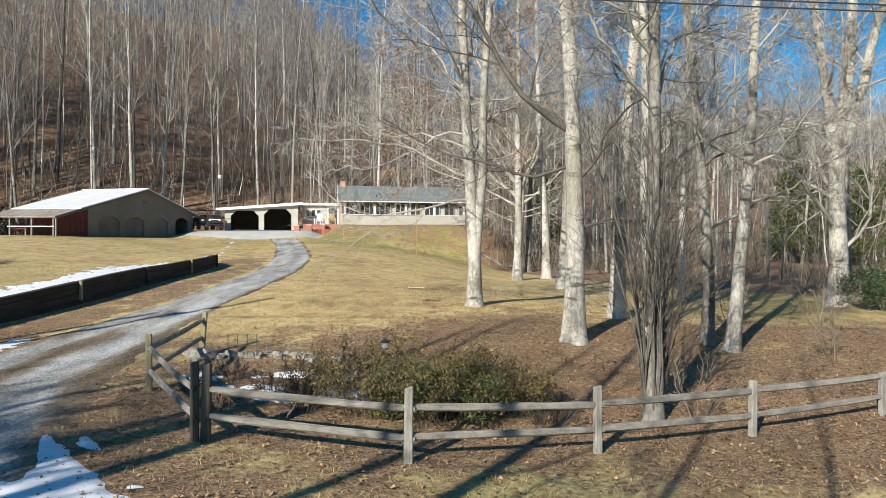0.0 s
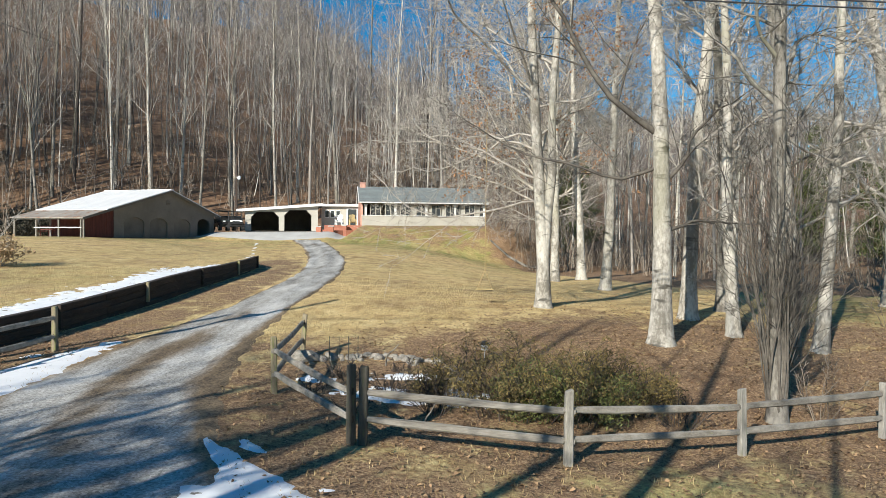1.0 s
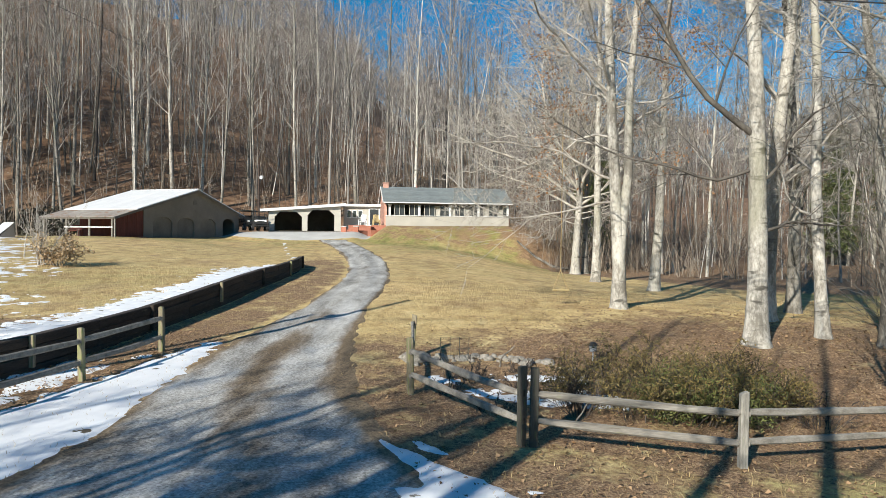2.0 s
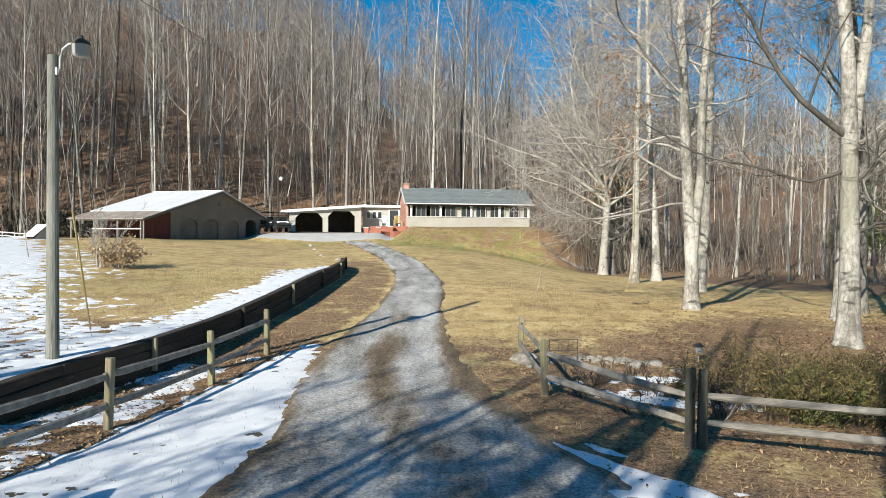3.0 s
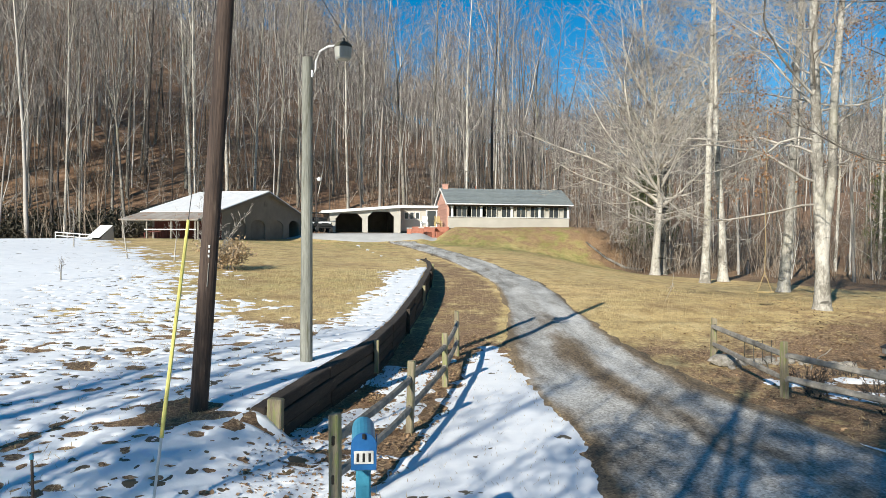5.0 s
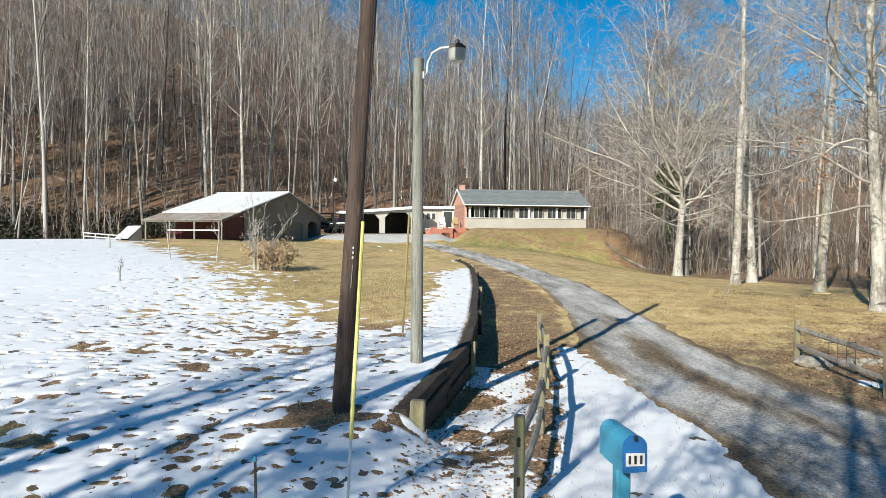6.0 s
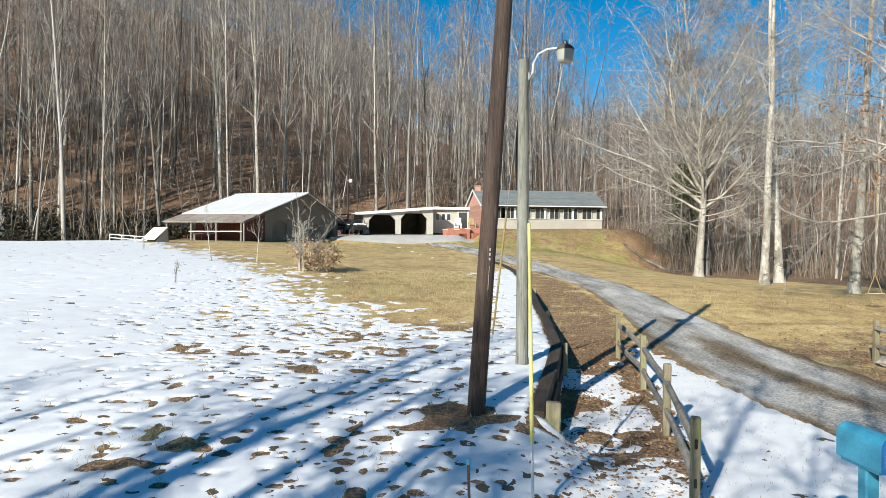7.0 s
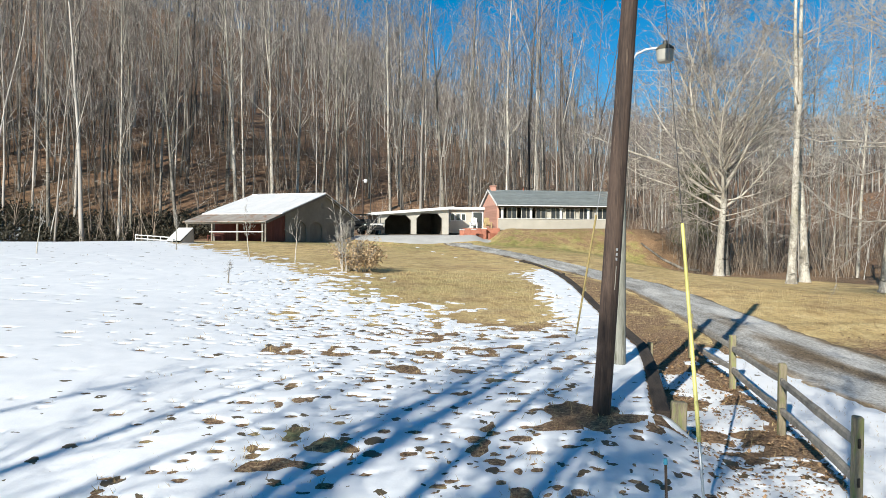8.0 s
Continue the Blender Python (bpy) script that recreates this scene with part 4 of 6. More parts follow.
# the many-stemmed tree just behind the fence
cl = hero_tree(20, 17, 0.155, (0.0, 0.02), 0, [(0.42, 135, 3.5, 1.2, 0.6), (0.42, 40, 3.2, 1.4, 0.6), (0.46, 200, 3, 1.2, 0.5)], 0.45, 9, 0.2)
stool = plant_tree("tree", 3.75, 13.25, cl, "rough grey tree ringed with thin suckers behind the fence", NEAR, M_BARK2)
suck = clump(21, 34, 6.4, 0.028, 0.02)
for nm, st in (("sucker", suck[0]), ("brushwood", suck[1])):
    o = sheet_mesh(nm, *st, M_DARKLIMB)
    o.parent = stool


# ---- woods on the hill ----
def woods_tree(seed, height, r0, dense=True, crook=0.02):
    """A forest tree drawn up by its neighbours: a long clear stem and a narrow, steep crown."""
    rng = np.random.RandomState(seed)
    wood = [stem(rng, (0, 0, -0.3), (rng.normal(0, 0.03), rng.normal(0, 0.03), 1), height, r0, r0 * 0.16, 9, crook, 0.03)]
    for _ in range(rng.randint(0, 3)):
        i = 3 + rng.randint(0, 3)
        t = wood[0]
        way = (t[0][i + 1] - t[0][i]) / np.linalg.norm(t[0][i + 1] - t[0][i])
        wood.append(stem(rng, t[0][i], outward(rng, way, 0.16 + 0.14 * rng.rand()), height * (0.92 - i / 8.0), t[1][i] * 0.7, 0.025, 9, crook * 1.5, 0.04))
    first = []
    for k, w in enumerate(wood):
        first += boughs(rng, w, (22 if dense else 13) // len(wood) + 2, (0.30 if dense else 0.26) if k == 0 else 0.15, 0.98, height * 0.185, 0.66, 0.36, 4 if dense else 3, 0.10, 0.10)
    second = []
    for f in first:
        second += boughs(rng, f, 7 if dense else 5, 0.15, 0.98, height * 0.075, 0.6, 0.5, 2, 0.0, 0.0, 0.5)
    spray = twig_cloud(rng, second, 9 if dense else 5, 0.02 * height, 0.05 * height, 0.007 if dense else 0.0125, 0.3)
    return grouped(wood, 8 if dense else 5), grouped(first, 4 if dense else 3), slivers(second, 0.016 if dense else 0.02), spray


rng = np.random.RandomState(40)
EDGE = [woods_tree(100 + k, 23 + 6 * rng.rand(), 0.12 + 0.09 * rng.rand(), True, (0.013, 0.025, 0.018, 0.034)[k % 4]) for k in range(9)]
THIN = [woods_tree(200 + k, 16 + 9 * rng.rand(), 0.075 + 0.11 * rng.rand() ** 2, False, (0.016, 0.026, 0.034, 0.045)[k % 4]) for k in range(12)]


def spots(rng, count, xr, yr, gap, ok):
    out = []
    tries = 0
    while len(out) < count and tries < count * 40:
        tries += 1
        x, y = xr[0] + (xr[1] - xr[0]) * rng.rand(), yr[0] + (yr[1] - yr[0]) * rng.rand()
        if ok(x, y) and all((x - a) ** 2 + (y - b) ** 2 > gap * gap for a, b in out[-160:]):
            out.append((x, y))
    return out


def wooded(x, y):
    foot = np.interp(x, [-400, -60, -40, -27, -22, 4, 6, 10, 14, 20, 40], [50, 56, 62, 76, 80, 80, 60, 50, 42, 36, 30])
    return y > foot and not (21 < x < 47 and 36 < y < 69 and (x * 7.3 + y * 3.1) % 1 < 0.85)


edge_meshes = []
for k, (st, cr, sp, tw) in enumerate(EDGE):
    made = [sheet_mesh("trunk", *st, (M_BARK, M_BARK2, M_BARK2)[k % 3]), sheet_mesh("crown", *cr, (M_BOUGH, M_TWIG, M_BOUGH)[k % 3]), sheet_mesh("branch_spray", *sp, M_WOODS, soft=False), sheet_mesh("twig_spray", *tw, M_WOODTWIG, soft=False)]
    edge_meshes.append([o.data for o in made])
    for o in made:
        bpy.data.objects.remove(o)
front = spots(rng, 60, (-75, 4), (62, 92), 3.2, wooded) + spots(rng, 36, (7, 60), (36, 80), 3.2, wooded)
for x, y in front:
    k = rng.randint(len(edge_meshes))
    ob = thing("woodland_tree", pose(x, y, float(land(x, y)), 0, 0, rng.rand() * 360) @ Matrix.Diagonal((*((0.85 + 0.35 * rng.rand(3)) * (0.72 if x > 5 else 1.0)), 1)),
               "tall bare grey forest tree on leaf-strewn slope", "tree", "trees at the edge of the woods")
    for nm, me in zip(("trunk", "crown", "branch_spray", "twig_spray"), edge_meshes[k]):
        o = piece(nm, me, ob, Matrix())
        if nm in ("branch_spray", "twig_spray"):
            o["kind"] = "stuff"


def scattered(name, kinds, places, material, lo, hi, label, seed):
    """Copies of some kinds, joined into one mesh."""
    sets = []
    rng = np.random.RandomState(seed)
    for x, y in places:
        p, q = kinds[rng.randint(len(kinds))]
        a, s = rng.rand() * 6.283, (lo + (hi - lo) * rng.rand()) * (0.75 if 8 < x < 120 and y < 140 else 1.0)
        c, sn = math.cos(a) * s, math.sin(a) * s
        r = np.array([[c, -sn, 0], [sn, c, 0], [0, 0, s * (0.9 + 0.25 * rng.rand())]])
        sets.append((p @ r.T + np.array([x, y, float(land(x, y))]), q))
    ob = sheet_mesh(name, *joined(sets), material)
    return tagged(ob, label, "woods", kind="stuff")


far = spots(rng, 270, (-100, 20), (78, 128), 1.7, wooded) + spots(rng, 240, (-140, 40), (125, 178), 2.2, wooded) + spots(rng, 190, (12, 100), (44, 125), 2.0, wooded) + spots(rng, 130, (-95, -42), (52, 85), 1.8, wooded)
scattered("woods", [joined([a, b]) for a, b, _, _ in THIN], far, M_WOODS, 0.7, 1.3, "dense bare winter woods covering the hillside", 5)
scattered("woods_branches", [c for _, _, c, _ in THIN], far, M_WOODS, 0.7, 1.3, "bare grey branches of the winter woods", 5)
scattered("woods_twigs", [d for _, _, _, d in THIN], far, M_WOODTWIG, 0.7, 1.3, "grey haze of fine winter twigs over the woods", 5)


def distant_kind(seed):
    r = np.random.RandomState(seed)
    t = stem(r, (0, 0, -1), (0, 0, 1), 19, 0.2, 0.06, 4, 0.02, 0.02)
    b = boughs(r, t, 10, 0.35, 1.0, 5, 0.6, 0.6, 2, 0.0, 0.1, 0.6)
    return joined([tubes([t], 3), tubes(b, 3)]), twig_cloud(r, b + [t], 9, 1.0, 3.5, 0.075, 0.3, 0.3)


DISTANT = [distant_kind(330 + k) for k in range(5)]
beyond = spots(rng, 850, (-230, 260), (185, 400), 3.5, wooded) + spots(rng, 520, (-90, 150), (190, 400), 2.5, wooded)
scattered("far_woods", [a for a, _ in DISTANT], beyond, M_WOODS, 0.8, 1.2, "distant bare woods on the far ridge", 7)
scattered("far_woods_twigs", [b for _, b in DISTANT], beyond, M_WOODTWIG, 0.8, 1.2, "grey haze of twigs on the far ridge", 7)


def brush_kind(seed, h):
    r = np.random.RandomState(seed)
    s = [stem(r, (r.normal(0, 0.5), r.normal(0, 0.5), -0.1), (r.normal(0, 0.2), r.normal(0, 0.2), 1), h * (0.5 + r.rand()), 0.028, 0.012, 4, 0.08, 0.02) for _ in range(6)]
    t = []
    for q in s:
        t += boughs(r, q, 6, 0.25, 1.0, h * 0.3, 0.6, 0.7, 2, 0.1, 0.03, 0.6)
    return joined([as_tris(grouped(s, 3)), slivers(t, 0.014)])


def understory_kind(seed, h):
    """A crooked small tree under the tall ones, twiggy from low down."""
    r = np.random.RandomState(seed)
    t = [stem(r, (0, 0, -0.2), (r.normal(0, 0.12), r.normal(0, 0.12), 1), h, 0.035 + 0.004 * h, 0.012, 7, 0.07, 0.02)]
    b = boughs(r, t[0], 14, 0.2, 0.97, h * 0.36, 0.95, 0.5, 4, 0.14, 0.03, 0.3)
    c = []
    for q in b:
        c += boughs(r, q, 6, 0.2, 1.0, h * 0.12, 0.7, 0.6, 2, 0.0, 0.0, 0.5)
    return joined([grouped(t, 5), grouped(b, 3)]), slivers(c, 0.012)


UNDER = [understory_kind(360 + k, 4.0 + 1.1 * k) for k in range(6)]
small = spots(rng, 190, (-95, 8), (60, 118), 2.0, wooded) + spots(rng, 70, (7, 60), (38, 90), 2.0, wooded)
scattered("understory", [a for a, _ in UNDER], small, M_WOODS, 0.7, 1.3, "crooked small bare trees beneath the tall woods", 12)
scattered("understory_twigs", [b for _, b in UNDER], small, M_WOODS, 0.7, 1.3, "fine bare twigs beneath the tall woods", 12)
brush = [brush_kind(300 + k, 2.0 + 0.9 * k) for k in range(6)]
thick = spots(rng, 130, (-75, -30), (58, 95), 1.2, wooded) + spots(rng, 80, (-32, 6), (80, 104), 1.5, wooded) + spots(rng, 110, (-100, 30), (92, 130), 1.5, wooded) + spots(rng, 280, (4, 50), (34, 90), 1.0, wooded)
scattered("undergrowth", brush, thick, M_BRUSH, 0.5, 1.35, "brown leafless undergrowth and saplings at the foot of the woods", 6)
# invented leafy mounds supply the dark mass of the shaded gully
gully_spots = spots(rng, 230, (-68, -33), (56, 76), 0.8, lambda x, y: abs(y - np.interp(x, [-68, -50, -40, -33], [61, 64, 68, 71])) < 4.0)

def dark_mound_kind(seed):
    """A rounded mound of drooping dark leaves, made up to darken the gully."""
    r = np.random.RandomState(seed)
    a, k = r.rand(60) * 6.283, np.sqrt(r.rand(60))
    tips = np.stack([1.3 * k * np.cos(a), 1.3 * k * np.sin(a), (0.35 + 0.75 * r.rand(60)) * (1.5 - 0.9 * k)], -1)
    return blades(r, tips, 3, 0.12, 0.30, 0.11)


scattered("thicket", [dark_mound_kind(380 + k) for k in range(4)], gully_spots, M_GULLYDARK, 0.7, 1.3, "added dark leafy mounds standing in for the gully's shade", 9)
low = spots(rng, 60, (3.5, 14), (56.5, 66), 0.6, lambda x, y: y > 56 + 0.5 * abs(x - 8))
scattered("brambles", brush[:3], low, M_BRUSH, 0.35, 0.8, "tangled brown brambles on the bank below the house", 8)


# ---- trees across the road, seen by their shadows ----
BEHIND = "trees across the road"
for seed, along, y, h, r, full in ((61, -26.5, -6, 11, 0.15, 0), (62, -24.75, -5, 11, 0.19, 0), (71, -24.15, -7, 11, 0.17, 0), (83, -23.1, -7, 12, 0.15, 1), (63, -20.95, -7, 12, 0.40, 1), (78, -21.5, -5, 12, 0.2, 1),
                                   (64, -20.3, -6, 12, 0.24, 1), (79, -19.75, -5.5, 12, 0.2, 1), (81, -17.5, -6, 12, 0.14, 0), (73, -16.5, -7, 12, 0.2, 1), (75, -15.3, -4.5, 12, 0.06, 0), (74, -14.4, -6, 13, 0.07, 0),
                                   (82, -13.3, -5, 13, 0.17, 0), (72, -11.9, -5, 13, 0.14, 0), (76, -11.1, -5.5, 13, 0.22, 0), (65, -9.2, -3.4, 14, 0.34, 0), (66, -8.35, -4.2, 15, 0.26, 0), (67, -6.5, -5, 14, 0.22, 0),
                                   (68, -4.5, -4.2, 14, 0.26, 0), (77, -2.5, -5, 13, 0.14, 0), (69, -0.4, -6, 14, 0.12, 0), (70, -28.6, -9, 12, 0.16, 0)):
    plant_tree("tree", along + 0.54 * y, y, hero_tree(seed, h, r, (0, 0), 0, [], 0.36 if full else 0.42, 14 if full else 9, 0.27, 0.8 if full else 0.5, 0, False), "bare grey tree on the far side of the road", BEHIND)
# unseen short trees, added only to throw broad shade on the near ground
for seed, along, y, h in ((86, -11.6, -4.4, 9.6), (88, -8.7, -4.6, 8.6), (89, -19.0, -4.4, 8.8)):
    plant_tree("tree", along + 0.54 * y, y, hero_tree(seed, h, 0.16, (0, 0), 1, [], 0.25, 14, 0.3, 1.1, 0, True), "unseen low bushy tree added to shade the near ground", BEHIND)


# ---- split rail fences ----
def post_mesh(seed, h, w=0.125, d=0.10):
    r = random.Random(seed)
    bm = bmesh.new()
    bmesh.ops.create_cube(bm, size=1)
    for v in bm.verts:
        top = v.co.z > 0
        v.co = Vector((v.co.x * w * (0.9 if top else 1.05) + r.uniform(-0.008, 0.008), v.co.y * d + r.uniform(-0.006, 0.006), (h + r.uniform(-0.02, 0.02)) if top else -0.25))
    bmesh.ops.bevel(bm, geom=list(bm.edges), offset=0.014, segments=1, affect="EDGES")
    return bm


def rail_bm(seed, a, b):
    """A split rail from a to b, uneven and thinned at its ends."""
    r = random.Random(seed)
    a, b = Vector(a), Vector(b)
    way = (b - a).normalized()
    side = way.cross(Vector((0, 0, 1))).normalized()
    up = side.cross(way)
    bm, rings = bmesh.new(), []
    n = 8
    sag, bow = r.uniform(0.0, 0.03), r.uniform(-0.03, 0.03)
    for i in range(n):
        f = i / (n - 1)
        p = a.lerp(b, f) - up * sag * 4 * f * (1 - f) + side * bow * 4 * f * (1 - f)
        k = 0.72 if i in (0, n - 1) else 1.0
        hh, ww = 0.052 * k * r.uniform(0.9, 1.12), 0.034 * r.uniform(0.85, 1.15)
        ring = []
        for x, z in ((-1, -0.75), (0.2, -1.05), (1, -0.6), (0.85, 0.7), (-0.1, 1.05), (-0.95, 0.6)):
            ring.append(bm.verts.new(p + side * x * ww * r.uniform(0.9, 1.1) + up * z * hh * r.uniform(0.92, 1.08)))
        rings.append(ring)
    for r1, r2 in zip(rings, rings[1:]):
        for k in range(6):
            bm.faces.new((r1[k], r1[(k + 1) % 6], r2[(k + 1) % 6], r2[k]))
    bm.faces.new(rings[0][::-1])
    bm.faces.new(rings[-1])
    return bm


def fence(name, stations, label, seed, dark=(), lean={}, levels=(0.72, 0.33), stock=M_POST):
    ob = thing(name, (0, 0, 0), label, "fence", kind="structure")
    feet = []
    for i, (x, y, top) in enumerate(stations):
        foot = float(land(x, y))
        feet.append(Vector((x, y, foot)))
        nx, ny = stations[min(i + 1, len(stations) - 1)], stations[max(i - 1, 0)]
        turn = math.degrees(math.atan2(nx[1] - ny[1], nx[0] - ny[0]))
        dx, dy = lean.get(i, (random.Random(seed + i).uniform(-1.5, 1.5), random.Random(seed + 50 + i).uniform(-1.5, 1.5)))
        post = part("post", post_mesh(seed + i, top - foot), M_DARKPOST if i in dark else stock, ob, "", pose(x, y, foot, dx, dy, turn))
        if i in (0, len(stations) - 1):
            # no hole is cut: a near-black block paints the shade of each mortise
            for z in levels:
                part("mortise", box_bm((0, 0, z + 0.02), (0.132, 0.035, 0.10), None, 0.01), M_HOLESHADE, post)
        # these posts carry their shade in the colour: the dark stock replaces the usual one
        if i in dark:
            post["label"] = "fence post coloured dark as if shaded"
    for i in range(len(stations) - 1):
        way = (feet[i + 1] - feet[i]).normalized()
        for k, z in enumerate(levels):
            j = Vector((0, 0, 0.02 * ((i + k) % 2)))
            part("rail", rail_bm(seed * 7 + 10 * i + k, feet[i] - way * (0.02 if i == 0 else 0.09) + Vector((0, 0, z + 0.02)) + j, feet[i + 1] + way * (0.02 if i == len(stations) - 2 else 0.09) + Vector((0, 0, z + 0.02)) - j), M_RAIL, ob)
    return ob


fence("fence_drive", [(-12.04, 7.6, 0.95), (-11.4, 10.53, 1.01), (-10.88, 13.49, 1.04), (-10.58, 16.47, 1.145)], "weathered two-rail split fence beside the driveway", 5)
fence("fence_corner", [(-5.11, 16.15, 1.05), (-5.0, 13.08, 0.97), (-3.34, 10.53, 0.93)], "sagging split-rail fence end around the garden bed", 25, (2,), {0: (-3, -4)})
fence("fence_front", [(-3.17, 10.5, 0.90), (-0.355, 10.33, 0.63), (2.43, 11.41, 0.46), (5.2, 12.55, 0.345), (7.98, 13.7, 0.26), (10.75, 14.85, 0.25), (13.5, 16.0, 0.3)],
      "grey weathered split-rail fence along the road", 45, (0,), stock=M_GREYPOST)


# ---- timber retaining wall ----
def timber_mesh(seed, length):
    r = random.Random(seed)
    bm = bmesh.new()
    bmesh.ops.create_cube(bm, size=1)
    for v in bm.verts:
        v.co = Vector((v.co.x * 0.2 + r.uniform(-0.008, 0.008), v.co.y * length, v.co.z * 0.186 + r.uniform(-0.006, 0.006)))
    bmesh.ops.bevel(bm, geom=list(bm.edges), offset=0.016, segments=1, affect="EDGES")
    me = bpy.data.meshes.new("timber")
    bm.to_mesh(me)
    bm.free()
    me.materials.append(M_TIMBER)
    return me


wall = thing("retaining_wall", (0, 0, 0), "dark creosoted timber retaining wall edging the raised field", "retaining wall", kind="structure")
TIMBERS = [timber_mesh(k, 2.42) for k in range(4)]
s_y = [9.8]
while s_y[-1] < 39.5:
    s_y.append(s_y[-1] + 2.36 * (0.93 if s_y[-1] < 14 else 1.0))
for i in range(len(s_y) - 1):
    ya, yb = s_y[i], s_y[i + 1]
    a, b = Vector((float(wall_x(ya)), ya, 0)), Vector((float(wall_x(yb)), yb, 0))
    top = lambda y: float(land(float(wall_x(y)) - 0.5, y)) + 0.045
    za, zb = top(ya), top(yb)
    a.z, b.z = za, zb
    mid = (a + b) / 2
    way = b - a
    for c in range(4):
        m = Matrix.Translation(mid - Vector((0, 0, 0.095 + c * 0.19)) + Vector((0.012 * ((i * 5 + c * 3) % 4 - 1.5), 0, 0))) @ way.to_track_quat("Y", "Z").to_matrix().to_4x4()
        if c % 2:
            m = m @ Matrix.Translation((0, 0.05, 0))
        piece("timber", TIMBERS[(i * 3 + c) % 4], wall, m)
    if i % 2 == 1:
        part("stake", box_bm((0, 0, -0.28), (0.09, 0.10, 0.62), None, 0.01), M_POST if i % 4 == 1 else M_TIMBER, wall, "", Matrix.Translation(b + Vector((0.15, 0, 0.0))))
part("end_post", box_bm((0, 0, 0.05), (0.19, 0.14, 0.62), None, 0.015), M_POST, wall, "short squared pale end post", pose(-13.1, 9.76, 0.28, 0, 2, -8))


# ---- poles, lamp, wires ----
def wire(name, a, b, sag, r, label, category="cable", material=None):
    a, b = Vector(a), Vector(b)
    pts = [a.lerp(b, f / 24) - Vector((0, 0, 4 * sag * (f / 24) * (1 - f / 24))) for f in range(25)]
    ob = part(name, tube_bm(pts, r, 6), material or M_WIRE)
    return tagged(ob, label, category)


up = thing("utility_pole", (-14.085, 9.78, 0.42), "dark creosoted utility pole leaning a little", "utility pole")
axis = Vector((0.0637, 0.0, 1.0))
part("pole", tube_bm([axis * (-0.6), axis * 0.0, axis * 2.5, axis * 5.5, axis * 8.6], [0.118, 0.116, 0.11, 0.102, 0.094], 18), M_POLE, up)
for k, (z, w) in enumerate(((2.04, 0.022), (2.10, 0.022), (2.16, 0.022))):
    part("number_tag", box_bm((0, 0, 0), (w, 0.008, 0.035), None, 0.002), M_STEEL, up, "", Matrix.Translation(axis * z + Vector((0.03, -0.112, 0))))
part("cable_sleeve", tube_bm([axis * 1.65 + Vector((0.035, -0.113, 0)), axis * 1.95 + Vector((0.035, -0.11, 0))], 0.005, 8), M_GREYPOST, up)
part("bracket", box_bm(tuple(axis * 6.15 + Vector((0.1, 0, 0))), (0.28, 0.08, 0.06), None, 0.01), M_STEEL, up)
for k in range(2):
    part("insulator", tube_bm([axis * 6.15 + Vector((0.24, 0, 0.02)), axis * 6.15 + Vector((0.24, 0, 0.08)), axis * 6.15 + Vector((0.24, 0, 0.13))], [0.03, 0.045, 0.025], 10), M_STEEL, up, "", (0, 0.0, 0.15 * k))
pole_head = Vector((-14.085, 9.78, 0.42)) + axis * 6.2
wire("overhead_cable", pole_head + Vector((0.2, 0, 0)), (42, 13.5, 6.9), 0.82, 0.012, "black overhead cable along the road")
wire("overhead_cable", pole_head + Vector((0.2, 0, 0.12)), (42, 13.6, 6.99), 0.82, 0.012, "black overhead cable along the road")
wire("service_cable", pole_head + Vector((0, 0.1, 1.0)), (-13.0, 95.0, 15.5), 0.8, 0.008, "thin black service cable rising towards the woods")
gz = float(land(-13.70, 7.17))
guy = thing("guy_wire", (-13.70, 7.17, gz), "steel guy wire with a bright yellow plastic guard", "guy wire")
gw = Vector((0.02, 0.304, 1.0)).normalized()
part("cable", tube_bm([gw * -0.2, gw * 8.0], 0.0045, 6), M_WIRE, guy)
part("guard", tube_bm([gw * (0.754 - gz) / gw.z, gw * (1.0 - gz) / gw.z, gw * (2.869 - gz) / gw.z], [0.021, 0.021, 0.018], 8), M_YELLOW, guy, "bright yellow plastic guard")
part("anchor_rod", tube_bm([gw * -0.3, gw * (0.76 - gz) / gw.z], 0.014, 6), M_STEEL, guy)

lamp = thing("lamp_post", (-13.17, 12.46, 0.72), "grey wooden yard lamp post with a bowl lantern", "lamp post")
part("pole", tube_bm([(0, 0, -0.4), (0, 0, 0), (0, 0, 2.5), (0, 0, 4.93)], [0.105, 0.104, 0.092, 0.083], 16), M_LAMPPOLE, lamp)
part("arm", tube_bm([(0.085, -0.02, 4.62), (0.14, -0.05, 4.72), (0.15, -0.07, 4.86), (0.22, -0.12, 5.0), (0.36, -0.2, 5.06), (0.52, -0.28, 5.06)], 0.017, 8), M_WHITE, lamp, "pale bent pipe arm")
part("clamp", box_bm((0.075, -0.02, 4.66), (0.04, 0.06, 0.12), None, 0.006), M_STEEL, lamp)
head = part("lantern", tube_bm([(0, 0, 0.06), (0, 0, 0.10), (0, 0, 0.145), (0, 0, 0.16)], [0.145, 0.135, 0.08, 0.04], 18), M_DARKPOST, lamp, "dark weathered lantern cap", (0.62, -0.33, 4.95))
m_bowl, nt_, b_ = nodes_of("prismatic_bowl")
b_.inputs["Base Color"].default_value = (0.40, 0.39, 0.345, 1)
b_.inputs["Roughness"].default_value = 0.35
b_.inputs["Transmission Weight"].default_value = 0.1
part("bowl", tube_bm([(0, 0, -0.13), (0, 0, -0.10), (0, 0, 0.0), (0, 0, 0.06)], [0.10, 0.125, 0.135, 0.138], 18), m_bowl, head, "ribbed translucent bowl")
